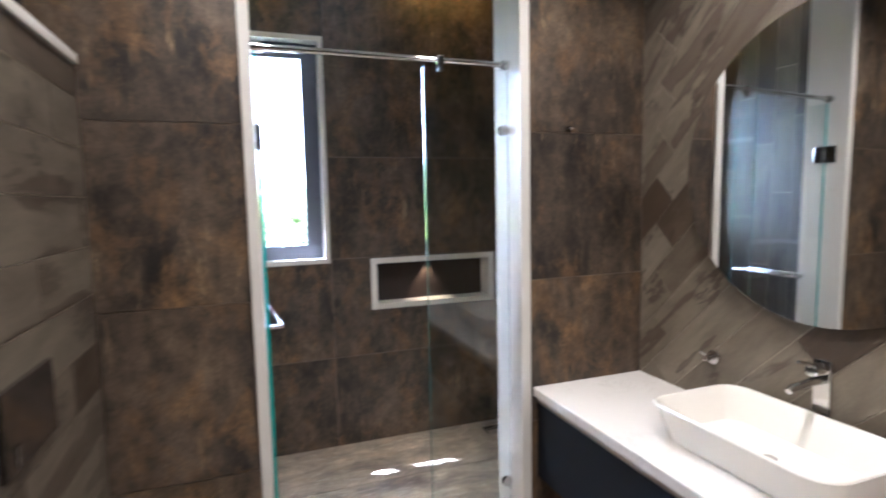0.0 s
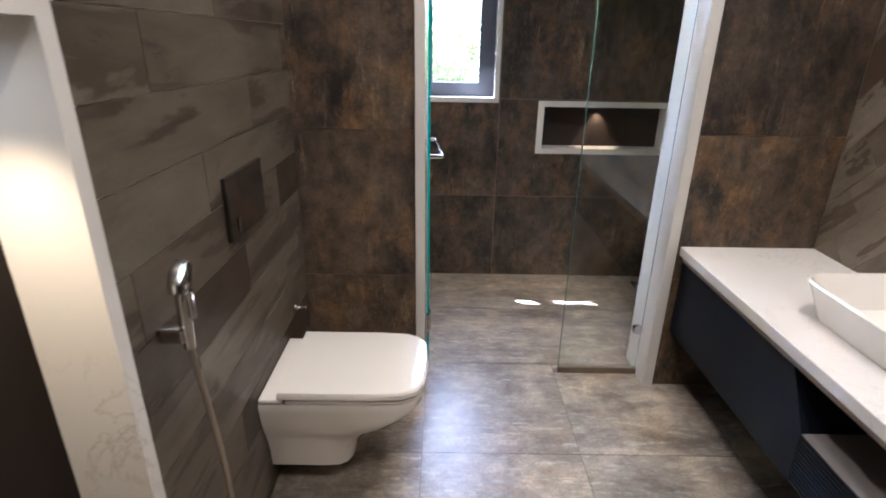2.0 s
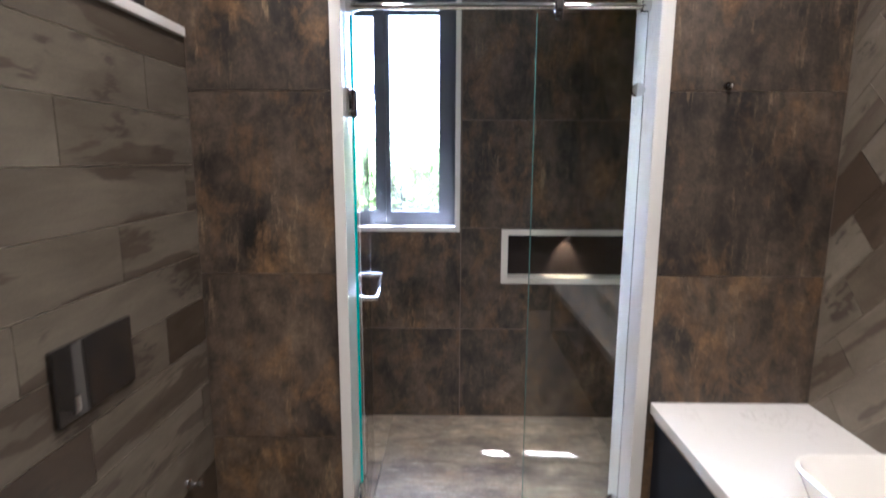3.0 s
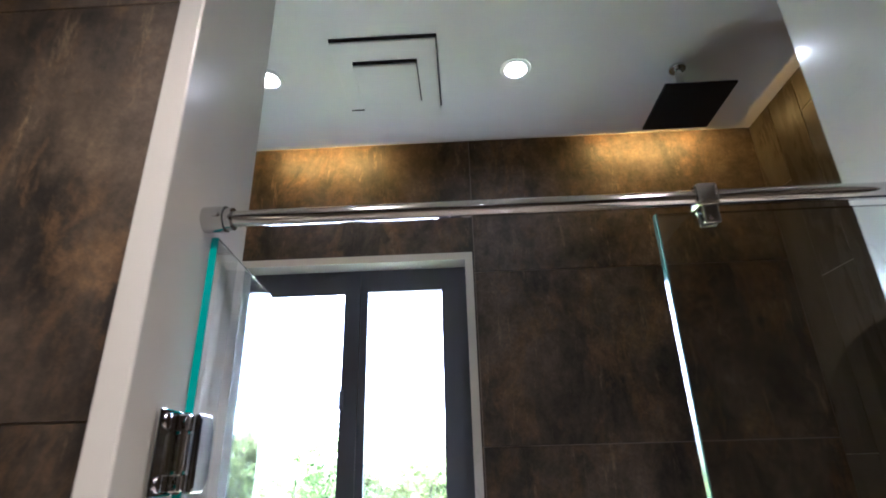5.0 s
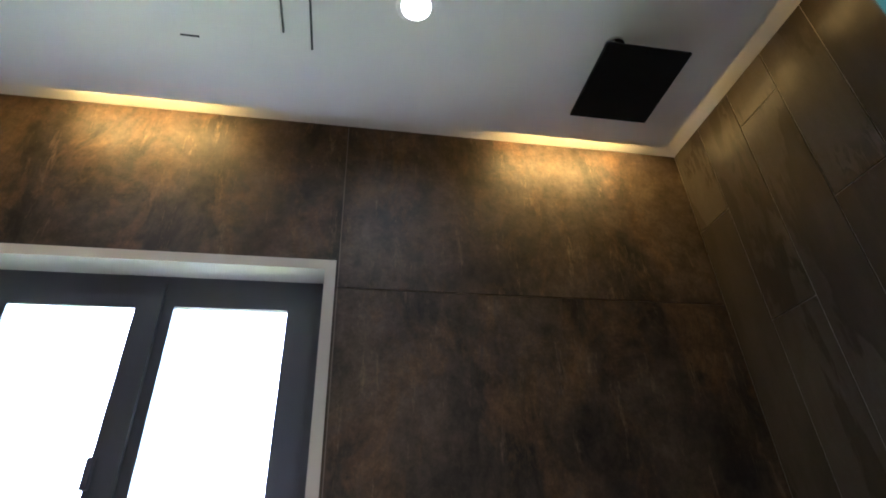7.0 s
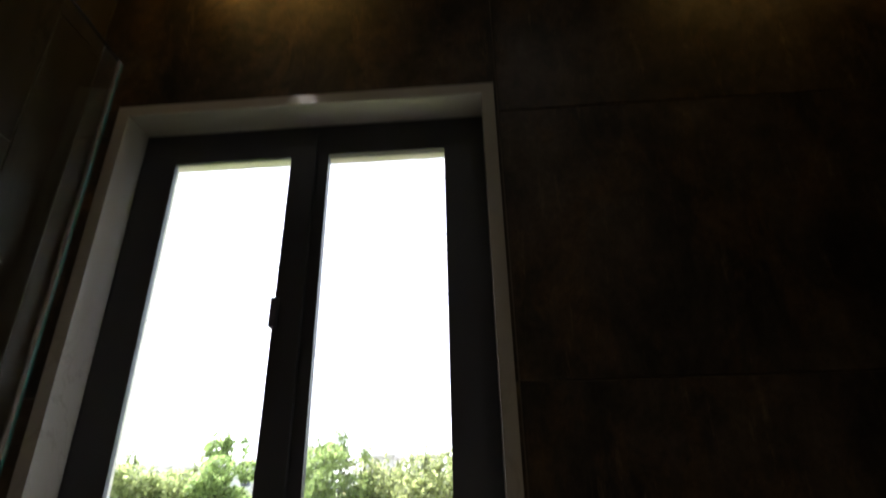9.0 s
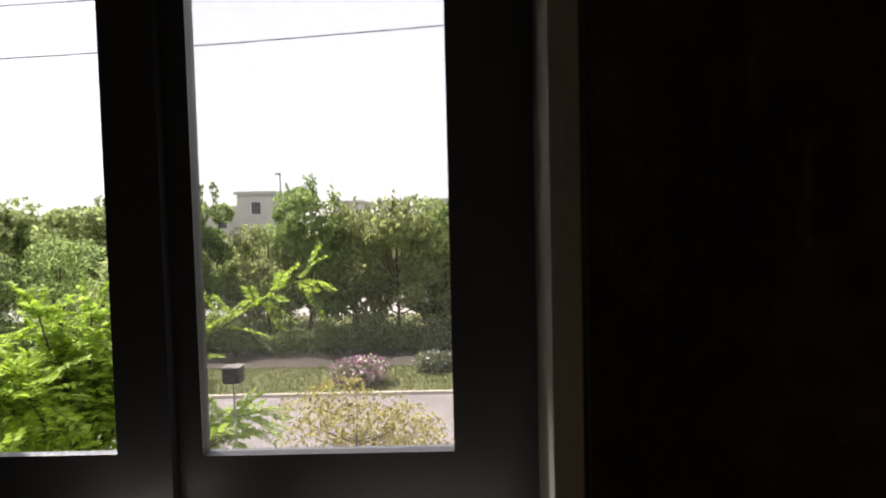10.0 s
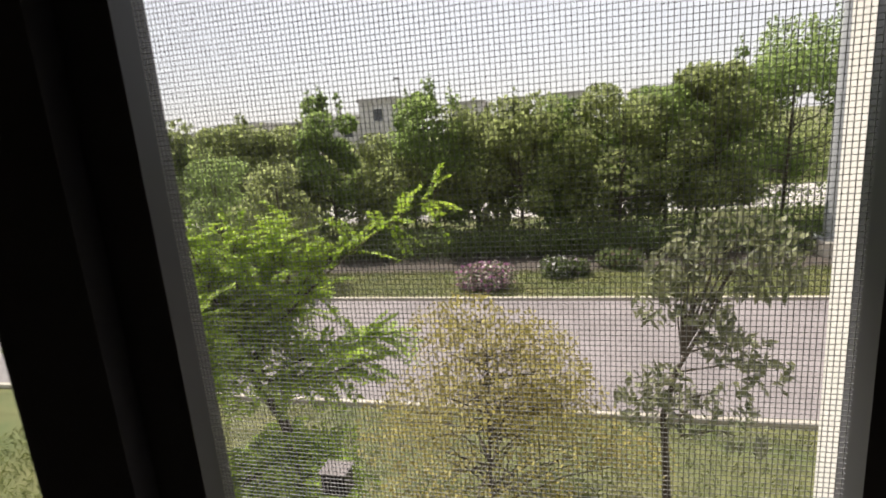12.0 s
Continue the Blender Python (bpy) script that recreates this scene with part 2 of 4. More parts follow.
GLASS_EDGE.node_tree.nodes["Principled BSDF"].inputs["Transmission Weight"].default_value = 0.35
STUCCO = material("stucco", (0.72, 0.7, 0.66), 0.9)


# ---- mesh helpers ----
def box(bm, x0, x1, y0, y1, z0, z1):
    v = [bm.verts.new(p) for p in ((x0, y0, z0), (x1, y0, z0), (x1, y1, z0), (x0, y1, z0), (x0, y0, z1), (x1, y0, z1), (x1, y1, z1), (x0, y1, z1))]
    return [bm.faces.new([v[k] for k in f]) for f in ((3, 2, 1, 0), (4, 5, 6, 7), (0, 1, 5, 4), (1, 2, 6, 5), (2, 3, 7, 6), (3, 0, 4, 7))]


def boxes(*sizes):
    bm = bmesh.new()
    for s in sizes:
        box(bm, *s)
    return bm


def soft_box(size, radius=0.004, segments=2):
    bm = boxes(size)
    bmesh.ops.bevel(bm, geom=bm.edges[:], offset=radius, segments=segments, affect="EDGES", profile=0.5)
    return bm


def tube(bm, points, radius, sides=12, caps=True):
    """A round tube through the points; radius may be one number or one for each point."""
    pts = [Vector(p) for p in points]
    radii = radius if isinstance(radius, (list, tuple)) else [radius] * len(pts)
    rings, side = [], None
    for k, p in enumerate(pts):
        way = (pts[min(k + 1, len(pts) - 1)] - pts[max(k - 1, 0)]).normalized()
        side = way.orthogonal().normalized() if side is None else (side - way * side.dot(way)).normalized()
        up = way.cross(side)
        rings.append([bm.verts.new(p + radii[k] * (math.cos(a) * side + math.sin(a) * up)) for a in (2 * math.pi * j / sides for j in range(sides))])
    for a, b in zip(rings, rings[1:]):
        for j in range(sides):
            bm.faces.new((a[j], a[(j + 1) % sides], b[(j + 1) % sides], b[j]))
    if caps:
        bm.faces.new(rings[0][::-1])
        bm.faces.new(rings[-1])
    return bm


def tubes(*args):
    bm = bmesh.new()
    for a in args:
        tube(bm, *a)
    return bm


def prism(outline_yz, x0, x1):
    bm = bmesh.new()
    r0, r1 = ([bm.verts.new((x, y, z)) for y, z in outline_yz] for x in (x0, x1))
    n = len(outline_yz)
    for j in range(n):
        bm.faces.new((r0[j], r0[(j + 1) % n], r1[(j + 1) % n], r1[j]))
    bm.faces.new(r0)
    bm.faces.new(r1[::-1])
    return bm


def finish(name, bm, mat, smooth=False):
    bmesh.ops.recalc_face_normals(bm, faces=bm.faces[:])
    mesh = bpy.data.meshes.new(name)
    bm.to_mesh(mesh)
    bm.free()
    mesh.materials.append(mat)
    if smooth:
        mesh.polygons.foreach_set("use_smooth", [True] * len(mesh.polygons))
        mesh.set_sharp_from_angle(angle=radians(35))
    return mesh


def part(name, bm, mat, parent=None, label="", smooth=False):
    ob = new(name, finish(name, bm, mat, smooth))
    ob.parent = parent
    if label:
        tagged(ob, label)
    return ob


def thing(name, label, category, group="", at=(0, 0, 0)):
    """An Empty at the thing's base; its parts are built in world places and hung below it."""
    ob = new(name)
    ob.empty_display_size = 0.05
    ob.matrix_world = Matrix.Translation(at)
    return tagged(ob, label, category, group)


def hang(parent, *obs):
    for o in obs:
        o.parent = parent
        o.matrix_parent_inverse = Matrix.Translation(-parent.location)
    return parent


def structure(name, bm, mat, label=""):
    return tagged(part(name, bm, mat), label, kind="structure")


def minus(rects, hole):
    """Rectangles (u0, u1, v0, v1) less one rectangular hole."""
    out = []
    h0, h1, k0, k1 = hole
    for u0, u1, v0, v1 in rects:
        if h1 <= u0 or h0 >= u1 or k1 <= v0 or k0 >= v1:
            out.append((u0, u1, v0, v1))
            continue
        if u0 < h0:
            out.append((u0, h0, v0, v1))
        if h1 < u1:
            out.append((h1, u1, v0, v1))
        a, b = max(u0, h0), min(u1, h1)
        if v0 < k0:
            out.append((a, b, v0, k0))
        if k1 < v1:
            out.append((a, b, k1, v1))
    return out


def slab(axis, a, b, rects):
    """Boxes between a and b on the axis, over rectangles in the two others."""
    bm = bmesh.new()
    for u0, u1, v0, v1 in rects:
        if axis == "x":
            box(bm, a, b, u0, u1, v0, v1)
        elif axis == "y":
            box(bm, u0, u1, a, b, v0, v1)
        else:
            box(bm, u0, u1, v0, v1, a, b)
    return bm


def steps(lo, hi, origin, pitch):
    """Cuts of [lo, hi] at origin + k * pitch."""
    k = math.ceil((lo - origin) / pitch + 1e-6)
    cuts = [lo]
    while origin + k * pitch < hi - 1e-6:
        cuts.append(origin + k * pitch)
        k += 1
    return list(zip(cuts, cuts[1:] + [hi]))


def tiled(parent, name, mat, axis, a, b, field, origin, size, holes=(), joint=0.0015, shift=0.0, along=0):
    """Lays tiles, each an object, over a field; along: the side on which alternate courses shift."""
    u0, u1, v0, v1 = field
    n = 0
    outer = steps(v0, v1, origin[1], size[1]) if along == 0 else steps(u0, u1, origin[0], size[0])
    for k, (c0, c1) in enumerate(outer):
        move = shift * ((k * 7) % 5) / 5
        inner = steps(u0, u1, origin[0] + move, size[0]) if along == 0 else steps(v0, v1, origin[1] + move, size[1])
        for d0, d1 in inner:
            r = (d0, d1, c0, c1) if along == 0 else (c0, c1, d0, d1)
            r = (r[0] + joint, r[1] - joint, r[2] + joint, r[3] - joint)
            rects = [r]
            for h in holes:
                rects = minus(rects, h)
            rects = [q for q in rects if q[1] - q[0] > 0.004 and q[3] - q[2] > 0.004]
            if rects:
                part(name, slab(axis, a, b, rects), mat, parent)
                n += 1
    return n

# ---- the rooms ----
CEIL, WIN, NICHE = 2.9, (0.005, 0.90, 1.107, 2.41), (1.14, 1.96, 0.805, 1.122)
LX, RX, BACK, FRONT = 0.0, 2.10, 1.25, -3.3      # false wall, vanity wall, window wall, wall behind
SL, SR = -0.095, 2.03                             # side walls of the shower
NB = (-1.583, -1.205, 0.12, 1.508)                 # marble-lined recess in the false wall
NI = (NB[0] + 0.036, NB[1] - 0.036, NB[2] + 0.036, NB[3] - 0.036)
WI = (WIN[0] + 0.028, WIN[1] - 0.028, WIN[2] + 0.028, WIN[3] - 0.028)
CI = (NICHE[0] + 0.038, NICHE[1] - 0.038, NICHE[2] + 0.032, NICHE[3] - 0.034)

floor = structure("floor", boxes((-0.3, RX + 0.1, FRONT, 0.15, -0.12, -0.0025)), GROUT_DARK, "dark mottled porcelain tile floor of the bathroom")
shower_floor = structure("floor_shower", boxes((SL - 0.1, SR + 0.1, 0.15, BACK + 0.1, -0.14, -0.0225)), GROUT_DARK, "mottled porcelain tile floor of the shower, laid to a fall")
wall_north = structure("wall_north", slab("y", BACK + 0.0025, 1.5, minus(minus([(SL - 0.15, SR + 0.15, -0.1, 3.1)], WIN), NICHE)), GROUT_DARK, "dark rust-brown tiled wall with the window")
part("niche_back", boxes((NICHE[0], NICHE[1], BACK + 0.12, 1.4, NICHE[2], NICHE[3])), material("niche_stone", (0.028, 0.019, 0.016), 0.6, spec=0.25), wall_north, "dark stone back of the niche")
wall_west = structure("wall_west", slab("x", -0.42, -0.30, [(FRONT, 0.2, -0.1, 3.1)]), RUST, "dark rust-brown tiled wall above the ledge")
false_wall = structure("wall_west_lower", slab("x", -0.298, -0.0025, minus([(FRONT, -0.002, -0.01, 1.888)], NB)), GROUT, "lower wall of weathered wood-look planks with a ledge")
# back of the recess in one near-black, matte colour
part("recess_back", boxes((-0.297, -0.13, NB[0], NB[1], NB[2], NB[3])), material("recess_back_dark", (0.016, 0.011, 0.008), 0.7, spec=0.15), false_wall, "near-black back of the recess")
wall_west_shower = structure("wall_west_shower", boxes((SL - 0.15, SL - 0.0025, 0.2, 1.5, -0.1, 3.1)), GROUT, "shower wall of upright wood-look planks")
wall_east_shower = structure("wall_east_shower", boxes((SR + 0.0025, SR + 0.15, 0.2, 1.5, -0.1, 3.1)), GROUT, "shower wall of upright wood-look planks")
wall_east = structure("wall_east", boxes((RX + 0.0025, RX + 0.15, FRONT, 0.2, -0.1, 3.1)), GROUT, "vanity wall of diagonal wood-look planks")
wall_south = structure("wall_south", boxes((-0.42, RX + 0.15, FRONT - 0.12, FRONT, -0.1, 3.1)), RUST, "dark rust-brown tiled wall closing the room")
partition_left = structure("partition_west", boxes((-0.298, 0.461, 0.0025, 0.212, -0.01, 3.0)), GROUT_DARK, "dark rust-brown tiled partition of the shower")
partition_right = structure("partition_east", boxes((1.537, RX + 0.008, 0.0025, 0.212, -0.01, 3.0)), GROUT_DARK, "dark rust-brown tiled partition of the shower")
ceiling = structure("ceiling", boxes((-0.42, RX + 0.15, FRONT, 0.1, CEIL, 3.0)), PAINT, "plain white ceiling of the room")
ceiling_slot = structure("ceiling_slot", boxes((SL - 0.1, SR + 0.1, 0.1, 1.4, CEIL, 3.0)), PAINT, "ceiling above the light slot")
ceiling_panel = structure("ceiling_shower", boxes((0.01, 1.914, 0.3, 1.14, 2.83, CEIL - 0.001)), PAINT, "lowered white ceiling panel with a light slot round it")

# marble jambs of the shower opening, floor to ceiling
for name, x0, x1 in (("jamb_west", 0.462, 0.50), ("jamb_east", 1.492, 1.536)):
    structure(name, soft_box((x0, x1, -0.012, 0.224, -0.008, CEIL - 0.001), 0.003), MARBLE, "white veined marble jamb of the shower opening")
structure("ledge_cap", soft_box((-0.3, 0.012, FRONT, -0.013, 1.889, 1.919), 0.003), MARBLE, "white marble cap on the lower wall")


def border(name, axis, a, b, outer, inner, mat, label):
    """Four mitred boards round an opening, as one trim."""
    u0, u1, v0, v1 = outer
    i0, i1, j0, j1 = inner
    rects = [(u0, u1, v0, j0), (u0, u1, j1, v1), (u0, i0, j0, j1), (i1, u1, j0, j1)]
    return structure(name, slab(axis, a, b, rects), mat, label)


border("trim_recess", "x", -0.13, 0.012, NB, NI, MARBLE, "white marble lining of the tall lit recess")
border("trim_window", "y", BACK - 0.004, 1.331, WIN, WI, MARBLE, "white marble lining of the window")
border("trim_niche", "y", BACK - 0.004, BACK + 0.12, NICHE, CI, MARBLE, "white marble lining of the lit shower niche")

# ---- the window ----
window = tagged(new("window_1"), "black aluminium sliding window with an insect screen", "window", kind="structure")
FX0, FX1, FZ0, FZ1 = WI[0], WI[1], WI[2], WI[3]


def ring(x0, x1, z0, z1, w, y0, y1, wl=None, wr=None, wt=None, wb=None):
    wl, wr, wt, wb = wl or w, wr or w, wt or w, wb or w
    return slab("y", y0, y1, [(x0, x0 + wl, z0, z1), (x1 - wr, x1, z0, z1), (x0 + wl, x1 - wr, z0, z0 + wb), (x0 + wl, x1 - wr, z1 - wt, z1)])


part("window_frame", ring(WIN[0] + 0.001, WIN[1] - 0.001, WIN[2] + 0.001, WIN[3] - 0.001, 0.052, 1.3335, 1.42), FRAME, window)
left_sash = part("sash", ring(0.058, 0.473, 1.158, 2.359, 0.067, 1.318, 1.3315, wl=0.072, wr=0.059, wt=0.072), FRAME, window, "black sliding sash")
left_glass = part("pane", boxes((0.129, 0.415, 1.324, 1.328, 1.224, 2.288)), GLASS, left_sash)
left_glass.visible_shadow = False
part("pull", soft_box((0.4125, 0.4275, 1.298, 1.3175, 1.865, 1.93), 0.003), FRAME, left_sash, "small black sash pull")
screen = part("screen_frame", ring(0.424, 0.848, 1.158, 2.359, 0.06, 1.3325, 1.352, wl=0.076, wr=0.069, wt=0.061, wb=0.057), FRAME, window, "black frame of the insect screen")
bm = bmesh.new()
PITCH, WIRE = 0.0020, 0.00012
for k in range(int(0.290 / PITCH)):
    x = 0.494 + k * PITCH
    box(bm, x - WIRE, x + WIRE, 1.3452, 1.3455, 1.21, 2.30)
for k in range(int(1.09 / 0.0022)):
    z = 1.212 + k * 0.0022
    box(bm, 0.494, 0.784, 1.3455, 1.3458, z - WIRE, z + WIRE)
tagged(part("insect_screen", bm, material("screen_wire", (0.3, 0.3, 0.3), 0.4, 0.3), screen, "fine grey insect screen"), kind="stuff")

# ---- shower ----
def glass_sheet(name, size, parent, edges, label="", edge=GLASS_EDGE):
    x0, x1, y0, y1, z0, z1 = size
    g = part(name, boxes(size), GLASS, parent, label)
    g.visible_shadow = False
    for e in edges:
        part("polished_edge", boxes(e), edge, g, "polished glass edge")
    return g


door = thing("glass_door", "frameless clear glass shower door standing open inwards", "door", at=(0.512, 0.1, 0.008))
leaf = glass_sheet("leaf", (0.507, 0.517, 0.101, 0.70, 0.012, 1.985), door, [(0.507, 0.517, 0.0985, 0.1008, 0.012, 1.985), (0.507, 0.517, 0.7002, 0.702, 0.012, 1.985)])
hang(door, leaf)
for z in (0.25, 1.70):
    body = part("hinge", soft_box((0.501, 0.5055, 0.043, 0.1, z - 0.048, z + 0.048), 0.002), CHROME, door, "chrome wall-to-glass hinge")
    shape = [(0.106, -0.047), (0.147, -0.047), (0.157, -0.036), (0.157, 0.036), (0.147, 0.047), (0.106, 0.047)]
    bm = prism([(y, z + h) for y, h in shape], 0.5172, 0.524)
    bmesh.ops.bevel(bm, geom=bm.edges[:], offset=0.0025, segments=2, affect="EDGES", profile=0.5)
    part("hinge_plate", bm, CHROME, body)
    part("cover_plate", prism([(0.132 + (y - 0.132) * 0.8, z + h * 0.86) for y, h in shape], 0.5242, 0.526), CHROME, body)
    part("hinge_pin", tubes(([(0.5125, 0.095, z - 0.046), (0.5125, 0.095, z + 0.046)], 0.0045)), CHROME, body, smooth=True)
    part("barrel", tubes(([(0.5125, 0.095, z - 0.021), (0.5125, 0.095, z + 0.021)], 0.0075, 16)), CHROME, body, smooth=True)
    for side in (-1, 1):
        at = z + side * 0.034
        part("knuckle", soft_box((0.5056, 0.5185, 0.086, 0.105, at - 0.01, at + 0.01), 0.002), CHROME, body)
        part("screw", tubes(([(0.5056, 0.06, at), (0.508, 0.06, at), (0.5095, 0.06, at)], [0.0098, 0.0092, 0.0055], 18)), CHROME, body, smooth=True)
    hang(door, body)
for s in (1, -1):
    x = 0.512
    bar = [(x + s * 0.006, 0.205, 0.99), (x + s * 0.05, 0.205, 0.99), (x + s * 0.06, 0.207, 0.99), (x + s * 0.063, 0.217, 0.99), (x + s * 0.063, 0.613, 0.99), (x + s * 0.06, 0.623, 0.99), (x + s * 0.05, 0.625, 0.99), (x + s * 0.006, 0.625, 0.99)]
    pull = part("handle", tubes((bar, 0.0095)), CHROME, door, "long horizontal chrome bar handle", smooth=True)
    for y in (0.205, 0.625):
        part("collar", tubes(([(x + s * 0.0055, y, 0.99), (x + s * 0.012, y, 0.99)], 0.014, 16)), CHROME, pull, smooth=True)
    hang(door, pull)

door.rotation_euler = (0, 0, radians(4.5))

fixed = thing("glass_panel", "fixed clear glass shower screen clamped to the marble jamb", "shower screen", at=(1.3, 0.09, 0.004))
hang(fixed, glass_sheet("sheet", (1.126, 1.487, 0.084, 0.094, 0.012, 1.985), fixed, [(1.1238, 1.1258, 0.084, 0.094, 0.012, 1.985)], edge=GLASS_PALE))
hang(fixed, part("foot_channel", soft_box((1.124, 1.491, 0.078, 0.1, 0.0, 0.03), 0.002), material("bronze_channel", (0.2, 0.165, 0.125), 0.35, 0.6), fixed, "bronze floor channel"))
for z in (0.235, 1.745):
    hang(fixed, part("clamp", tubes(([(1.468, 0.078, z), (1.468, 0.1, z)], 0.022), ([(1.468, 0.089, z), (1.4915, 0.089, z)], 0.009)), CHROME, fixed, "round chrome glass clamp", True))

rail = thing("shower_rail", "chrome stabilising rail across the shower opening", "rail", at=(0.99, 0.089, 2.008))
hang(rail, part("tube", tubes(([(0.515, 0.089, 2.008), (1.478, 0.089, 2.008)], 0.0117, 16)), CHROME, rail, smooth=True))
for x0, x1 in ((0.5, 0.53), (1.465, 1.4915)):
    hang(rail, part("socket", tubes(([(x0, 0.089, 2.008), (x1, 0.089, 2.008)], 0.019, 16)), CHROME, rail, smooth=True))
hang(rail, part("socket_ring", tubes(([(0.531, 0.089, 2.008), (0.54, 0.089, 2.008)], 0.0165, 16)), CHROME, rail, smooth=True))
bm = soft_box((1.181, 1.211, 0.073, 0.105, 1.991, 2.0255), 0.005)
clamp = part("glass_clamp", bm, CHROME, rail, "squared chrome collar gripping the glass")
part("grip", soft_box((1.185, 1.207, 0.076, 0.0832, 1.966, 1.992), 0.002), CHROME, clamp)
part("grip", soft_box((1.185, 1.207, 0.0948, 0.102, 1.966, 1.992), 0.002), CHROME, clamp)
part("screw", tubes(([(1.196, 0.0762, 1.975), (1.196, 0.073, 1.975)], 0.004, 12)), CHROME, clamp, smooth=True)
hang(rail, clamp)
for x in (0.522, 1.472):
    hang(rail, part("screw", tubes(([(x, 0.071, 2.008), (x, 0.066, 2.008)], 0.0045, 12)), CHROME, rail, smooth=True))

head = thing("rain_shower", "large square black rain shower head on a ceiling arm", "shower head", at=(1.57, 0.79, 2.68))
hang(head, part("plate", soft_box((1.468, 1.676, 0.685, 0.905, 2.676, 2.684), 0.002), SHADE, head),
     part("arm", tubes(([(1.57, 0.795, 2.684), (1.57, 0.795, 2.83)], 0.011)), CHROME, head, smooth=True),
     part("ceiling_rose", tubes(([(1.57, 0.795, 2.822), (1.57, 0.795, 2.8298)], 0.026, 20)), CHROME, head, smooth=True))


def downlight(x, y, z, r=0.034):
    d = thing("downlight", "small round recessed downlight switched on", "lamp", "ceiling downlights", (x, y, z))
    bm = bmesh.new()
    prof = [(r - 0.004, 0.0), (r - 0.002, -0.002), (r + 0.002, -0.006), (r + 0.012, -0.004), (r + 0.014, 0.0)]
    rings = [[bm.verts.new((x + q * math.cos(a), y + q * math.sin(a), z + h)) for a in (2 * math.pi * j / 24 for j in range(24))] for q, h in prof]
    for a, b in zip(rings, rings[1:]):
        for j in range(24):
            bm.faces.new((a[j], a[(j + 1) % 24], b[(j + 1) % 24], b[j]))
    hang(d, part("rim", bm, PAINT, d, smooth=True))
    bm = bmesh.new()
    bmesh.ops.create_circle(bm, cap_ends=True, radius=r - 0.004, segments=24, matrix=Matrix.Translation((x, y, z - 0.001)))
    hang(d, part("lens", bm, LAMP_FACE, d, "glowing lens"))
    return d


for at in ((0.27, 0.75, 2.8298), (1.055, 0.76, 2.8298), (0.55, -0.7, CEIL), (1.5, -0.7, CEIL), (1.0, -2.0, CEIL)):
    downlight(*at)
downlight(-0.07, -1.394, NI[3], 0.022)

def ring_flat(x0, x1, y0, y1, w, z0, z1):
    return slab("z", z0, z1, [(x0, x1, y0, y0 + w), (x0, x1, y1 - w, y1), (x0, x0 + w, y0 + w, y1 - w), (x1 - w, x1, y0 + w, y1 - w)])


# two dark strips paint the shadow lines round the backing and the cover
hatch = thing("ceiling_vent", "square white ceiling vent cover with a raised middle", "vent", at=(0.655, 0.755, 2.83))
hang(hatch, part("backing", soft_box((0.50, 0.81, 0.60, 0.915, 2.815, 2.8215), 0.0015), PAINT, hatch),
     part("gap", boxes((0.5, 0.8145, 0.5945, 0.914, 2.8217, 2.8298)), SHADE, hatch, "dark strip painting the shadow line round the backing"),
     part("spacer_shadow", boxes((0.555, 0.7505, 0.676, 0.861, 2.8059, 2.8149)), SHADE, hatch),
     part("cover", soft_box((0.553, 0.747, 0.68, 0.863, 2.798, 2.8058), 0.003), PAINT, hatch),
     part("catch", boxes((0.506, 0.549, 0.9045, 0.909, 2.8135, 2.8149)), SHADE, hatch))

# ---- toilet ----
toilet = thing("toilet", "wall-hung white ceramic toilet with its lid closed", "toilet", at=(0.0, -0.487, 0.1))


def outline(x0, x1, half, round_, n=8, yc=-0.487):
    """Plan of a seat: straight at the wall, rounded at the front."""
    pts = [(x0, yc - half), (x1 - round_, yc - half)]
    for k in range(1, n):
        a = -math.pi / 2 + math.pi * k / n
        c, s = math.cos(a), math.sin(a)
        pts.append((x1 - round_ + round_ * abs(c) ** 0.62, yc + half * (1 if s > 0 else -1) * abs(s) ** 0.5))
    return pts + [(x1 - round_, yc + half), (x0, yc + half)]


def loft(rows, cap=True):
    bm = bmesh.new()
    rings = [[bm.verts.new((x, y, z)) for x, y in pts] for pts, z in rows]
    for a, b in zip(rings, rings[1:]):
        for j in range(len(a)):
            bm.faces.new((a[j], a[(j + 1) % len(a)], b[(j + 1) % len(a)], b[j]))
    if cap:
        bm.faces.new(rings[0][::-1])
        bm.faces.new(rings[-1])
    return bm


bowl = loft([(outline(0.002, 0.255, 0.118, 0.09), 0.086), (outline(0.002, 0.275, 0.126, 0.1), 0.09), (outline(0.002, 0.292, 0.133, 0.11), 0.15), (outline(0.002, 0.315, 0.142, 0.12), 0.2), (outline(0.002, 0.36, 0.154, 0.14), 0.235),
             (outline(0.002, 0.43, 0.168, 0.155), 0.27), (outline(0.002, 0.485, 0.178, 0.165), 0.31), (outline(0.002, 0.514, 0.184, 0.17), 0.35), (outline(0.002, 0.521, 0.186, 0.17), 0.376), (outline(0.002, 0.517, 0.182, 0.17), 0.384)])
hang(toilet, part("bowl", bowl, CERAMIC, toilet, smooth=True))
hang(toilet, part("back_deck", soft_box((0.002, 0.075, -0.672, -0.302, 0.3835, 0.402), 0.006, 3), CERAMIC, toilet, smooth=True))
hang(toilet, part("seat", loft([(outline(0.09, 0.513, 0.175, 0.17), 0.3842), (outline(0.088, 0.523, 0.183, 0.17), 0.389), (outline(0.088, 0.523, 0.183, 0.17), 0.396), (outline(0.09, 0.511, 0.173, 0.17), 0.4035)]), CERAMIC, toilet, smooth=True))
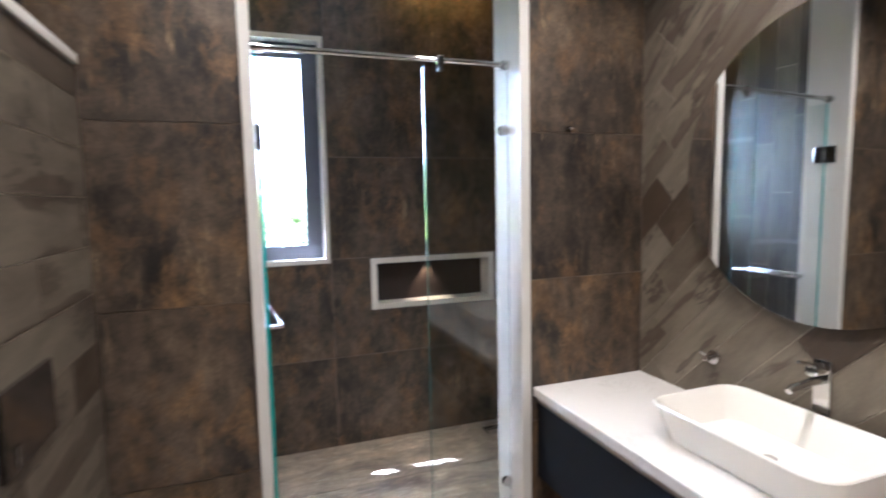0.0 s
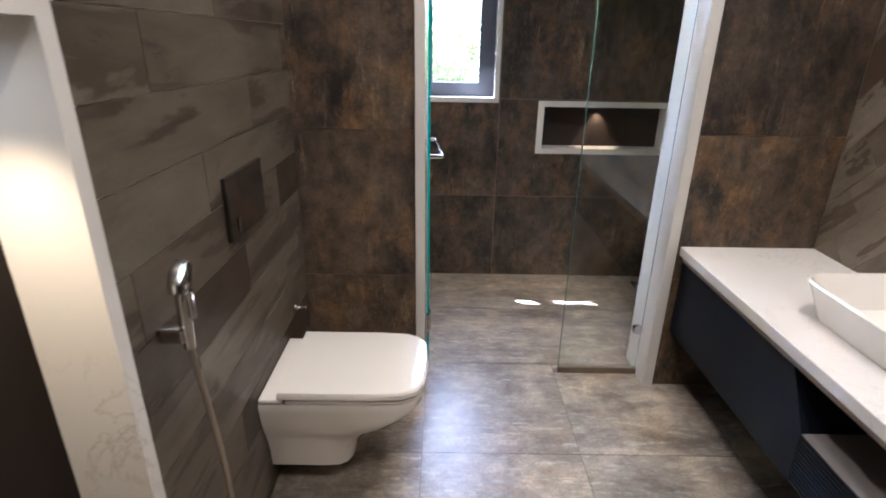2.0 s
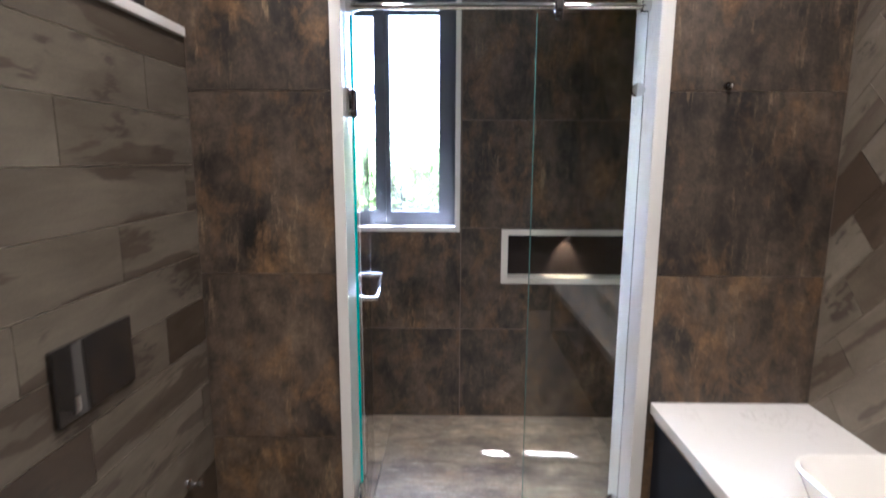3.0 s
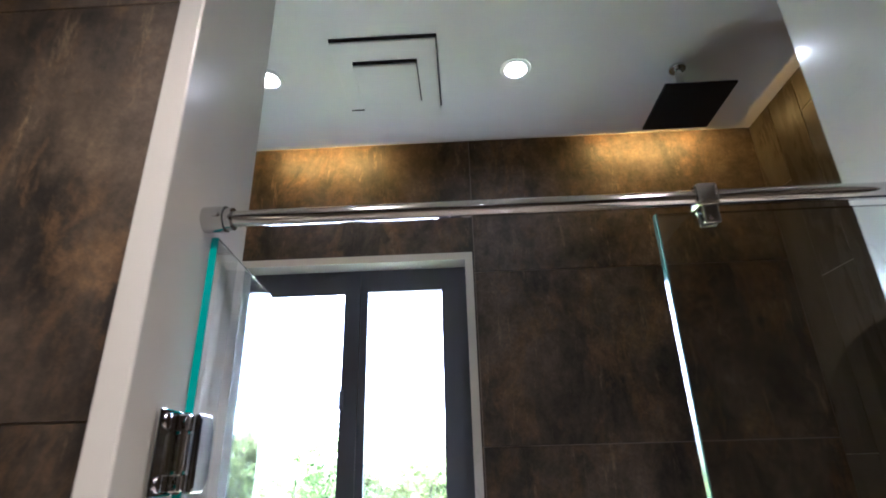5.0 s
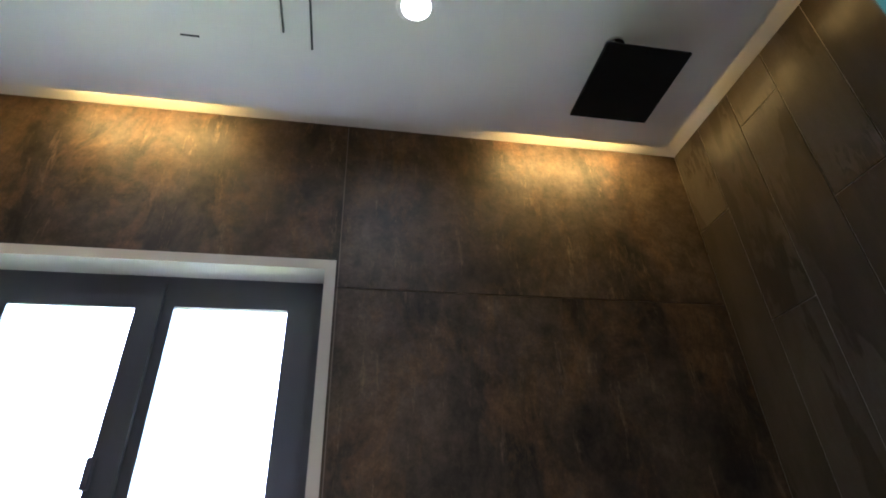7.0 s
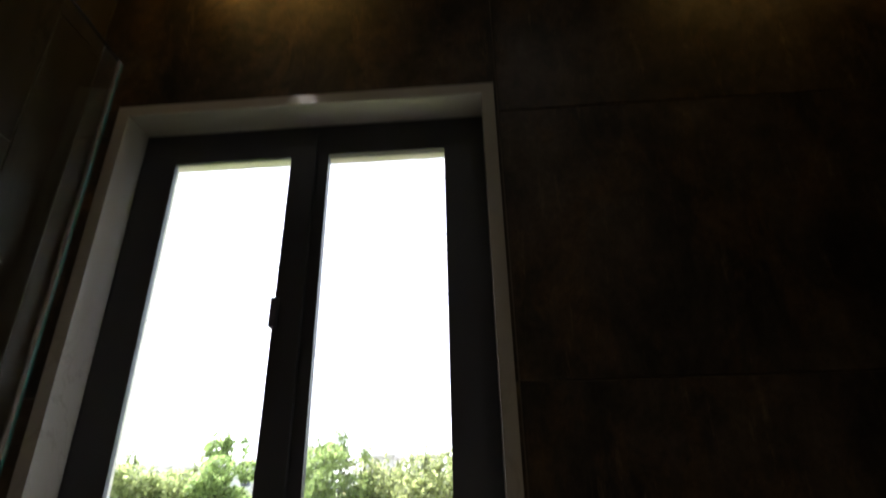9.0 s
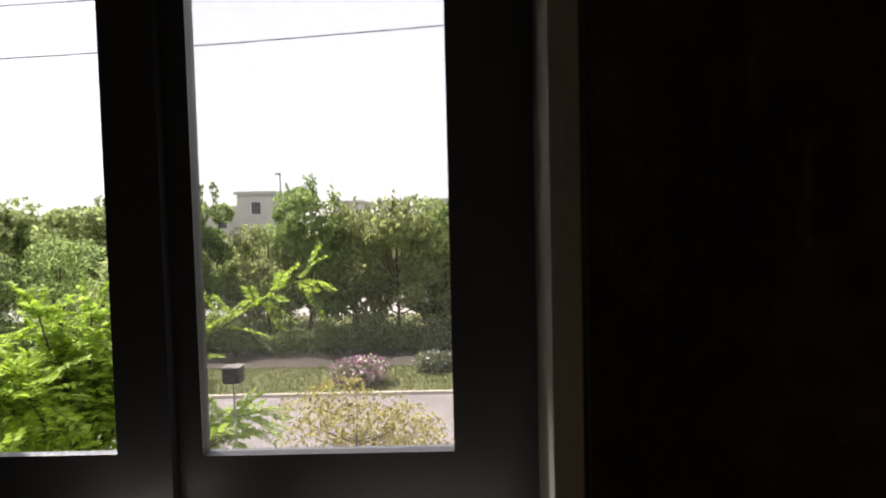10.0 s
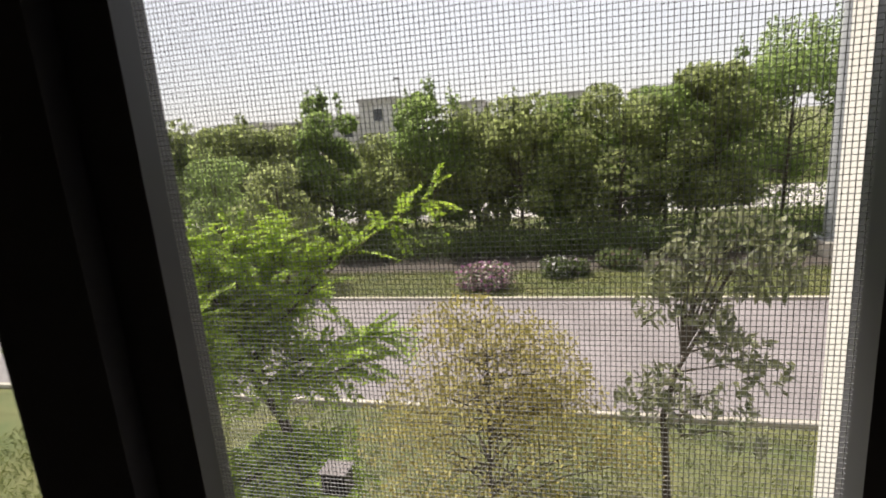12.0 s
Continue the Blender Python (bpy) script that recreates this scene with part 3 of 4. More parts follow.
hang(toilet, part("lid", loft([(outline(0.067, 0.525, 0.186, 0.17), 0.4045), (outline(0.065, 0.529, 0.189, 0.17), 0.408), (outline(0.065, 0.529, 0.189, 0.17), 0.424), (outline(0.068, 0.524, 0.185, 0.17), 0.43), (outline(0.075, 0.512, 0.176, 0.165), 0.432)]), CERAMIC, toilet, smooth=True))

plate = thing("flush_plate", "glossy black dual flush plate above the toilet", "flush plate", at=(0, -0.57, 0.94))
hang(plate, part("plate", soft_box((0.0005, 0.014, -0.709, -0.432, 0.938, 1.112), 0.003), BLACK_GLOSS, plate),
     part("button", soft_box((0.0142, 0.017, -0.662, -0.64, 0.952, 0.992), 0.002), CHROME, plate, "small chrome button"))

# ---- hand spray and its valve ----
spray = thing("hand_spray", "chrome toilet hand spray hanging in a wall bracket", "hand spray", at=(0, -1.06, 0.88))
SY = -1.08
hang(spray, part("bracket", soft_box((0.0005, 0.05, SY - 0.021, SY + 0.021, 0.868, 0.903), 0.005), CHROME, spray),
     part("wand", tubes(([(0.05, SY, 0.85), (0.05, SY, 0.9), (0.052, SY + 0.002, 0.955), (0.054, SY + 0.006, 0.99), (0.056, SY + 0.008, 1.005)], [0.012, 0.014, 0.0155, 0.017, 0.015], 14)), CHROME, spray, smooth=True),
     part("spray_nozzle", tubes(([(0.055, SY + 0.022, 1.018), (0.057, SY + 0.012, 1.025), (0.062, SY - 0.012, 1.018), (0.066, SY - 0.034, 0.998), (0.067, SY - 0.039, 0.99)], [0.012, 0.019, 0.022, 0.02, 0.015], 14)), CHROME, spray, smooth=True),
     part("trigger", soft_box((0.066, 0.076, SY - 0.012, SY + 0.004, 0.92, 0.985), 0.004), CHROME, spray))
hose = []
for k in range(25):
    s = k / 24
    hose.append((0.05 + 0.012 * math.sin(math.pi * s), SY + 0.05 * s + 0.01 * math.sin(math.pi * s) * s, 0.855 - 0.65 * s))
hose += [(0.055, -1.01, 0.165), (0.057, -0.985, 0.165), (0.06, -0.965, 0.19), (0.06, -0.955, 0.235)]
hang(spray, part("hose", tubes((hose, 0.0068, 8)), material("hose_braid", (0.36, 0.32, 0.26), 0.32, 0.8), spray, "braided metal hose", True))
for name, y, z in (("angle_valve", -0.955, 0.262), ("angle_valve", -0.2, 0.477)):
    v = thing(name, "chrome angle valve on the wall beside the toilet", "valve", "wall valves", (0, y, z))
    k = 1.0 if z < 0.4 else 0.5
    hang(v, part("flange", tubes(([(0.0005, y, z), (0.006, y, z)], 0.026 * k, 18)), CHROME, v, smooth=True),
         part("body", tubes(([(0.005, y, z), (0.06 * k, y, z)], 0.013 * k, 14)), CHROME, v, smooth=True),
         part("knob", tubes(([(0.06 * k, y, z), (0.07 * k, y, z), (0.1 * k, y, z)], [0.012 * k, 0.018 * k, 0.016 * k], 14)), CHROME, v, smooth=True))

# ---- vanity ----
structure("counter", soft_box((1.55, RX - 0.001, -1.75, -0.001, 0.638, 0.677), 0.003), COUNTER, "long cream stone vanity counter") 
structure("counter_support", boxes((1.566, RX - 0.001, -1.745, -0.001, 0.612, 0.6375)), material("stone_edge", (0.34, 0.29, 0.235), 0.5), "stone edge strip below the counter")
cab = thing("vanity_cabinet", "dark wall-hung vanity cabinet with a slanting cutout", "cabinet", at=(1.83, -0.42, 0.28))


SIDE = [(-0.003, 0.285), (-0.003, 0.611), (-0.752, 0.611), (-0.85, 0.451), (-0.85, 0.285)]
hang(cab, part("carcass", prism(SIDE, 1.589, RX - 0.002), NAVY, cab), part("drawer_front", prism(SIDE, 1.571, 1.5875), NAVY, cab, "smooth dark drawer front"))
drawer = thing("ribbed_cabinet", "dark ribbed drawer unit below the basin", "cabinet", at=(1.83, -1.3, 0.28))
hang(drawer, part("body", boxes((1.585, RX - 0.002, -1.745, -0.852, 0.285, 0.449)), NAVY, drawer))
hang(drawer, part("top", boxes((1.57, 1.999, -1.745, -0.852, 0.4495, 0.453)), material("pale_laminate", (0.19, 0.17, 0.15), 0.5), drawer, "pale laminate top"))
for k in range(13):
    z = 0.291 + k * 0.0125
    hang(drawer, part("rib", boxes((1.571, 1.586, -1.745, -0.852, z, z + 0.008)), NAVY, drawer))
structure("shelf_back", boxes((2.0, RX - 0.003, -1.745, -0.853, 0.45, 0.611)), material("grey_laminate", (0.45, 0.42, 0.37), 0.6), "grey back of the open space below the counter")


def rounded(x0, x1, y0, y1, r, n=6):
    pts = []
    for cx, cy, a0 in ((x1 - r, y1 - r, 0), (x0 + r, y1 - r, 90), (x0 + r, y0 + r, 180), (x1 - r, y0 + r, 270)):
        pts += [(cx + r * math.cos(radians(a0 + 90 * k / n)), cy + r * math.sin(radians(a0 + 90 * k / n))) for k in range(n + 1)]
    return pts


basin = thing("basin", "white ceramic rectangular vessel basin on the counter", "basin", at=(1.86, -0.83, 0.677))
bx0, bx1, by0, by1 = 1.665, 2.055, -1.13, -0.525
shell = []
for d, z, r in ((0.055, 0.6775, 0.05), (0.045, 0.679, 0.055), (0.012, 0.77, 0.075), (0.0, 0.795, 0.08), (0.003, 0.799, 0.078), (0.011, 0.799, 0.07), (0.014, 0.795, 0.068), (0.026, 0.77, 0.065), (0.06, 0.70, 0.05), (0.085, 0.692, 0.04)):
    shell.append((rounded(bx0 + d, bx1 - d, by0 + d, by1 - d, r), z))
hang(basin, part("bowl", loft(shell), CERAMIC, basin, smooth=True), part("drain", tubes(([(1.86, -0.83, 0.6925), (1.86, -0.83, 0.696)], 0.023, 20)), CHROME, basin, "chrome drain", True))

tap = thing("basin_tap", "wall-mounted chrome basin tap with a single lever", "tap", at=(RX, -0.79, 0.905))
hang(tap, part("rose", soft_box((2.088, 2.0995, -0.842, -0.788, 0.79, 0.955), 0.004), CHROME, tap, "upright chrome wall plate"),
     part("spout", tubes(([(2.09, -0.815, 0.893), (2.03, -0.815, 0.892), (1.965, -0.815, 0.886), (1.95, -0.815, 0.876)], [0.014, 0.013, 0.012, 0.0105], 14)), CHROME, tap, smooth=True),
     part("body", tubes(([(2.09, -0.815, 0.928), (2.04, -0.815, 0.928), (2.036, -0.815, 0.928)], [0.021, 0.021, 0.017], 18)), CHROME, tap, smooth=True),
     part("lever", tubes(([(2.048, -0.815, 0.938), (2.02, -0.815, 0.953), (1.985, -0.815, 0.962)], [0.008, 0.006, 0.005], 10)), CHROME, tap, smooth=True))
hook = thing("wall_outlet", "small chrome wall outlet above the counter", "wall fitting", at=(RX, -0.41, 0.85))
hang(hook, part("lever", tubes(([(2.07, -0.41, 0.855), (2.065, -0.375, 0.868)], [0.004, 0.003], 8)), CHROME, hook, smooth=True), part("flange", tubes(([(2.088, -0.41, 0.852), (2.0995, -0.41, 0.852)], 0.027, 18)), CHROME, hook, smooth=True), part("stub", tubes(([(2.05, -0.41, 0.852), (2.088, -0.41, 0.852)], 0.011, 12)), CHROME, hook, smooth=True))

mirror = thing("wall_mirror", "large round frameless wall mirror above the basin", "mirror", at=(RX, -0.795, 1.548))
hang(mirror, part("glass", tubes(([(2.072, -0.795, 1.548), (2.078, -0.795, 1.548)], 0.49, 96)), MIRROR, mirror))
hang(mirror, part("backing", tubes(([(2.0785, -0.795, 1.548), (2.0895, -0.795, 1.548)], 0.25, 48)), SHADE, mirror))
MIRROR_YAW, MIRROR_TILT = 2.2, 0.4      # hung a little out of true
mirror.rotation_euler = (0, radians(MIRROR_TILT), radians(MIRROR_YAW))

peg = thing("wall_hook", "small chrome hook on the dark tiled partition", "hook", at=(1.719, 0, 1.744))
hang(peg, part("base", tubes(([(1.719, -0.0005, 1.744), (1.719, -0.008, 1.744)], 0.013, 14)), CHROME, peg, smooth=True), part("peg", tubes(([(1.719, -0.008, 1.744), (1.719, -0.03, 1.744), (1.719, -0.034, 1.752)], 0.006, 10)), CHROME, peg, smooth=True))

drain = thing("floor_drain", "square dark steel drain grate in the shower floor", "drain", at=(1.88, 1.09, -0.02))
hang(drain, part("frame", ring_flat(1.82, 1.94, 1.03, 1.15, 0.008, -0.0199, -0.0165), CHROME, drain))
for k in range(8):
    hang(drain, part("slat", boxes((1.83 + k * 0.013, 1.838 + k * 0.013, 1.038, 1.142, -0.0199, -0.0172)), SHADE, drain))

# ---- outside ----
GZ = -3.4


def speckled(name, a, b, scale, rough=0.9, fine=60.0):
    m = material(name, a, rough)
    n = node(m, "ShaderNodeTexNoise", Scale=scale, Detail=7.0, Roughness=0.65)
    link(m, coords(m), n.inputs["Vector"])
    r = ramp(m, n.outputs["Fac"], [(0.35, a), (0.65, b)])
    f = node(m, "ShaderNodeTexNoise", Scale=fine, Detail=4.0)
    link(m, coords(m), f.inputs["Vector"])
    ff = ramp(m, f.outputs["Fac"], [(0.3, (0.75, 0.75, 0.75)), (0.7, (1.2, 1.2, 1.2))])
    link(m, mix(m, 1.0, r.outputs[0], ff.outputs[0], "MULTIPLY"), m.node_tree.nodes["Principled BSDF"].inputs["Base Color"])
    return m


def leafy(name, dark, light, through_light=0.4):
    """Leaves: colour varies from leaf to leaf, and light passes through them."""
    m = material(name, light, 0.55)
    nt = m.node_tree
    geo = nt.nodes.new("ShaderNodeNewGeometry")
    r = ramp(m, geo.outputs["Random Per Island"], [(0.0, dark), (0.6, light), (1.0, tuple(min(1, v * 1.35) for v in light))])
    link(m, r.outputs[0], nt.nodes["Principled BSDF"].inputs["Base Color"])
    t = nt.nodes.new("ShaderNodeBsdfTranslucent")
    link(m, r.outputs[0], t.inputs["Color"])
    s = nt.nodes.new("ShaderNodeMixShader")
    s.inputs[0].default_value = through_light
    link(m, nt.nodes["Principled BSDF"].outputs[0], s.inputs[1])
    link(m, t.outputs[0], s.inputs[2])
    link(m, s.outputs[0], nt.nodes["Material Output"].inputs["Surface"])
    return m


GRASS = speckled("grass", (0.075, 0.095, 0.025), (0.135, 0.13, 0.045), 0.6)
PAVING = speckled("paving", (0.165, 0.145, 0.145), (0.225, 0.2, 0.2), 0.5, 0.85, 18.0)
SOIL = speckled("soil", (0.035, 0.028, 0.022), (0.07, 0.055, 0.042), 1.5)
KERB = speckled("kerb_stone", (0.38, 0.34, 0.28), (0.46, 0.42, 0.36), 2.0)
BARK = speckled("bark", (0.05, 0.038, 0.028), (0.1, 0.08, 0.06), 8.0)
# leaf colours are lightened and greyed to put distance haze into them
LEAF = [leafy("leaf_mid", (0.13, 0.19, 0.06), (0.29, 0.37, 0.13), 0.68), leafy("leaf_olive", (0.16, 0.19, 0.075), (0.33, 0.37, 0.155), 0.68), leafy("leaf_dark", (0.07, 0.1, 0.037), (0.18, 0.225, 0.085), 0.68)]
LEAF_BRIGHT = leafy("leaf_bright", (0.19, 0.29, 0.025), (0.37, 0.49, 0.06), 0.55)
LEAF_PALE = leafy("leaf_variegated", (0.21, 0.18, 0.045), (0.42, 0.37, 0.12), 0.55)
LEAF_GREY = leafy("leaf_grey", (0.08, 0.095, 0.04), (0.23, 0.24, 0.13), 0.4)
HOUSE = speckled("house_render", (0.5, 0.48, 0.46), (0.58, 0.56, 0.54), 0.3)
DARK_PANE = material("far_pane", (0.05, 0.055, 0.06), 0.15)

ground = structure("ground", boxes((-600, 600, 1.6, 1500, GZ - 0.5, GZ)), GRASS, "grassy ground with lawn and verge")
structure("road", boxes((-60, 60, 9.8, 16.05, GZ, GZ + 0.006)), PAVING, "mauve-grey paved lane")
for name, y in (("kerb_near", 9.68), ("kerb_far", 16.05)):
    structure(name, soft_box((-60, 60, y, y + 0.12, GZ, GZ + 0.1), 0.015), KERB, "pale stone kerb of the lane")
structure("soil_bed", boxes((-40, 40, 19.3, 22.5, GZ, GZ + 0.012)), SOIL, "dark bare soil under the hedge")
structure("far_road", boxes((-120, 120, 31, 40, GZ, GZ + 0.006)), material("far_paving", (0.38, 0.355, 0.33), 0.9), "pale sunlit road behind the trees")
# outer wall of the house round the window, and an added sun-blocking slab far above it
structure("outer_wall", slab("y", 1.501, 1.54, minus([(-4, 5, GZ, 4.2)], (WIN[0] - 0.01, 0.852, WIN[2] - 0.02, WIN[3] + 0.0))), STUCCO, "pale rendered outer wall")
# unseen slab, placed so only small sun patches reach the shower floor
structure("sun_blocker", boxes((-4, 5, 1.54, 2.295, 4.2, 4.4)), STUCCO, "unseen pale slab added to block high sun")


def leaf_mesh(name, centres, normals_up, size, mat, rng, narrow=0.45, droop=0.0, ways=None):
    """One mesh of many folded leaves (two triangles pairs each) at the centres."""
    n = len(centres)
    way = rng.normal(size=(n, 3)) if ways is None else ways + rng.normal(size=(n, 3)) * 0.25
    way[:, 2] -= droop
    way /= np.linalg.norm(way, axis=1)[:, None]
    up = rng.normal(size=(n, 3)) * 0.6 + np.array([0, 0, normals_up])
    side = np.cross(way, up)
    side /= np.linalg.norm(side, axis=1)[:, None] + 1e-9
    nrm = np.cross(side, way)
    s = (size * rng.uniform(0.6, 1.3, n))[:, None]
    a = centres - way * s * 0.5
    b = centres + way * s * 0.5
    c = centres + side * s * narrow * 0.5 + nrm * s * 0.08
    d = centres - side * s * narrow * 0.5 + nrm * s * 0.08
    verts = np.stack([a, c, b, d], 1).reshape(-1, 3)
    k = np.arange(n)[:, None] * 4
    faces = np.concatenate([k + [0, 1, 2], k + [0, 2, 3]], 1).reshape(-1, 3)
    mesh = bpy.data.meshes.new(name)
    mesh.from_pydata(verts.tolist(), [], faces.tolist())
    mesh.materials.append(mat)
    return mesh


def cloud(rng, clumps, per):
    """Points on and in uneven ellipsoid clumps (x, y, z, rx, ry, rz)."""
    out = []
    for x, y, z, rx, ry, rz in clumps:
        v = rng.normal(size=(per, 3))
        v /= np.linalg.norm(v, axis=1)[:, None]
        v *= rng.uniform(0.45, 1.08, (per, 1)) ** 0.5
        out.append(v * [rx, ry, rz] + [x, y, z])
    return np.concatenate(out)


def tree(x, y, height, spread, seed, mat, leaves=4500, leaf=0.17, clear=1.5, clump=0.42, label="leafy green garden tree behind the hedge"):
    rng = np.random.default_rng(seed)
    t = thing("tree", label, "tree", "trees behind the hedge", (x, y, GZ))
    top = GZ + height
    lean = rng.uniform(-0.3, 0.3, 2)
    bm = bmesh.new()
    fork = Vector((x + lean[0] * 0.4, y + lean[1] * 0.4, GZ + clear))
    crown_mid = GZ + clear + (height - clear) * 0.5
    tube(bm, [(x, y, GZ - 0.05), (x + lean[0] * 0.2, y, GZ + clear * 0.5), fork, (x + lean[0], y + lean[1], crown_mid + 0.4), (x + lean[0], y + lean[1], top - 0.5)], [0.1, 0.08, 0.07, 0.045, 0.015], 8)
    clumps = []
    for k in range(22):
        a, h = rng.uniform(0, 2 * math.pi), rng.uniform(0.0, 1.0)
        r = spread * (0.45 + 0.55 * math.sin(math.pi * min(1, 0.22 + 0.72 * h))) * rng.uniform(0.45, 0.95)
        c = Vector((x + lean[0] + r * math.cos(a), y + lean[1] + r * math.sin(a), GZ + clear + 0.25 + (height - clear - 0.55) * h))
        s = spread * clump * rng.uniform(0.75, 1.25)
        clumps.append((*c, s, s, s * rng.uniform(0.6, 0.9)))
        tube(bm, [fork.lerp(Vector((x + lean[0], y + lean[1], crown_mid)), min(1, h)), fork.lerp(c, 0.55) + Vector((0, 0, 0.15)), c], [0.035, 0.022, 0.007], 5)
    sprigs = []
    for k in range(9):
        a, b = rng.uniform(-0.75, 0.75) * spread, rng.uniform(0.25, 0.9)
        sx, sz = x + lean[0] + a, top - 0.35 - 0.5 * abs(a)
        tube(bm, [(sx, y, sz - 0.4), (sx + rng.uniform(-0.1, 0.1), y, sz + b * 0.6), (sx + rng.uniform(-0.2, 0.2), y, sz + b)], [0.014, 0.008, 0.003], 4)
        sprigs.append((sx, y, sz + b * 0.4, 0.12, 0.12, b * 0.75))
    hang(t, part("trunk", bm, BARK, t, smooth=True))
    centres = np.concatenate([cloud(rng, clumps, leaves // len(clumps)), cloud(rng, sprigs, 26)])
    crown = new("crown", leaf_mesh("crown", centres, 1.0, leaf, mat, rng, 0.5, 0.25))
    hang(t, crown)
    return t


# the row of trees behind the hedge
rng0 = np.random.default_rng(5)
ROW = [(-22.5, 25, 6.0), (-19.5, 23.6, 6.3), (-16.8, 24.5, 5.9), (-14.2, 23.2, 6.2), (-11.8, 24.2, 5.8), (-10.2, 23.8, 7.1), (-7.7, 25.0, 5.0), (-5.3, 23.4, 6.9), (-3.4, 24.4, 6.0),
       (-1.4, 23.5, 6.0), (0.5, 24.6, 6.1), (2.4, 23.6, 6.2), (4.4, 24.8, 6.3), (6.4, 24.0, 6.6)]
for k, (x, y, h) in enumerate(ROW):
    tree(x, y, h, rng0.uniform(1.8, 2.3) * (0.76 if h > 6.8 else 1.0), 40 + k, LEAF[(0, 1, 0, 1, 1)[k % 5]], 8500, 0.23, clear=rng0.uniform(0.9, 1.3), clump=0.4)
for k, (x, y, h, s) in enumerate(((9.2, 26.0, 8.4, 3.0), (13.2, 25.5, 9.3, 3.2), (17.5, 27, 8.8, 3.2))):
    tree(x, y, h, s, 80 + k, LEAF[0], 15000, 0.2, clear=1.2, label="tall full green tree behind the hedge")
for k in range(9):
    tree(-21 + 3.4 * k, 27.5 + 0.8 * math.sin(k * 2.3), (4.9, 5.6, 5.2, 4.5, 4.0, 5.2, 5.5, 5.1, 5.7)[k], 2.0, 160 + k, LEAF[(1, 0, 1)[k % 3]], 7000, 0.2, clear=1.0)
# nearer thick shrubs to the west
for k, (x, y, h, s) in enumerate(((-9.5, 17.8, 4.3, 1.5), (-12.5, 18.6, 4.7, 1.7), (-15.5, 18.0, 4.5, 1.7), (-19, 19, 4.8, 1.8))):
    tree(x, y, h, s, 120 + k, LEAF[(1, 0, 2)[k % 3]], 6500, 0.15, clear=0.7, label="thick low green tree beside the lane")
# woods farther off
rngw = np.random.default_rng(9)
pts = []
for k in range(120):
    cx, cy = rngw.uniform(-75, 45), rngw.uniform(44, 58)
    hh = rngw.uniform(1.2, 2.6)
    pts.append(cloud(rngw, [(cx, cy, GZ + hh * 0.9, 2.4, 2.0, hh)], 380))
tagged(new("woods", leaf_mesh("woods", np.concatenate(pts), 1.0, 0.4, LEAF[1], rngw, 0.6, 0.2)), "hazy green thicket in the distance", "woods", kind="stuff")
# hedge
n = 26000
hp = np.stack([rng0.uniform(-26, 16, n), rng0.uniform(20.9, 22.4, n), GZ + rng0.uniform(0.02, 1.0, n) ** 0.8 * 0.95], 1)
hp[:, 2] += 0.14 * np.sin(hp[:, 0] * 2.1) * (hp[:, 2] > GZ + 0.5)
tagged(new("hedge", leaf_mesh("hedge", hp, 0.8, 0.13, LEAF[2], rng0, 0.55)), "low dark green clipped hedge behind the verge", "hedge", kind="stuff")
n = 22000
up = np.stack([rng0.uniform(-26, 16, n), rng0.uniform(22.4, 24.6, n), GZ + rng0.uniform(0.0, 1.0, n) ** 1.3 * 1.25], 1)
far = np.concatenate([np.stack([rng0.uniform(a, b, n), rng0.uniform(25.5, 28, n), GZ + rng0.uniform(0.0, 1.0, n) * 2.7], 1) for a, b, n in ((-34, -7.5, 16000), (4.2, 24, 10000))])
up = np.concatenate([up, far])
tagged(new("undergrowth", leaf_mesh("undergrowth", up, 0.8, 0.2, LEAF[0], rng0, 0.3)), "tall green undergrowth between the trunks", "undergrowth", kind="stuff")
# grass
for name, y0, y1, n in (("lawn_grass", 5.0, 9.6, 16000), ("verge_grass", 16.2, 19.4, 16000)):
    gp = np.stack([rng0.uniform(-10, 9, n), rng0.uniform(y0, y1, n), np.full(n, GZ + 0.04)], 1)
    tagged(new(name, leaf_mesh(name, gp, 0.1, 0.13, leafy(name + "_blade", (0.085, 0.115, 0.026), (0.16, 0.175, 0.05)), rng0, 0.12, -1.2)), "short patchy green and dry grass", "grass", kind="stuff")


def flower_bush(x, y, w, h, seed, colours, label):
    rng = np.random.default_rng(seed)
    t = thing("flower_bush", label, "bush", "flower bushes on the verge", (x, y, GZ))
    dome = [(x + rng.uniform(-0.3, 0.3) * w, y + rng.uniform(-0.2, 0.2) * w, GZ + h * 0.4, w * 0.34, w * 0.3, h * 0.52) for _ in range(7)]
    p = cloud(rng, dome, 260)
    p[:, 2] = np.maximum(p[:, 2], GZ + 0.02)
    hang(t, new("foliage", leaf_mesh("foliage", p, 0.8, 0.12, LEAF[2], rng)))
    for nm, c, count in colours:
        q = cloud(rng, dome, count // 7) * [1, 1, 1] + [0, -0.03, 0.04]
        q[:, 2] = np.maximum(q[:, 2], GZ + 0.05)
        hang(t, new("blossom", leaf_mesh("blossom", q, 0.8, 0.1, leafy(nm, tuple(v * 0.7 for v in c), c, 0.3), rng, 0.9)))
    return t


flower_bush(-2.05, 17.4, 1.75, 0.9, 3, [("petal_pink", (0.4, 0.17, 0.32), 900), ("petal_white", (0.62, 0.55, 0.5), 560)], "round bush covered in pink and white blossom")
flower_bush(-0.1, 18.6, 1.1, 0.75, 4, [("petal_pale", (0.5, 0.48, 0.48), 260)], "small bush with a few pale flowers")
flower_bush(0.75, 18.8, 0.9, 0.6, 5, [("petal_mauve", (0.25, 0.17, 0.24), 160)], "small mauve flowering bush")
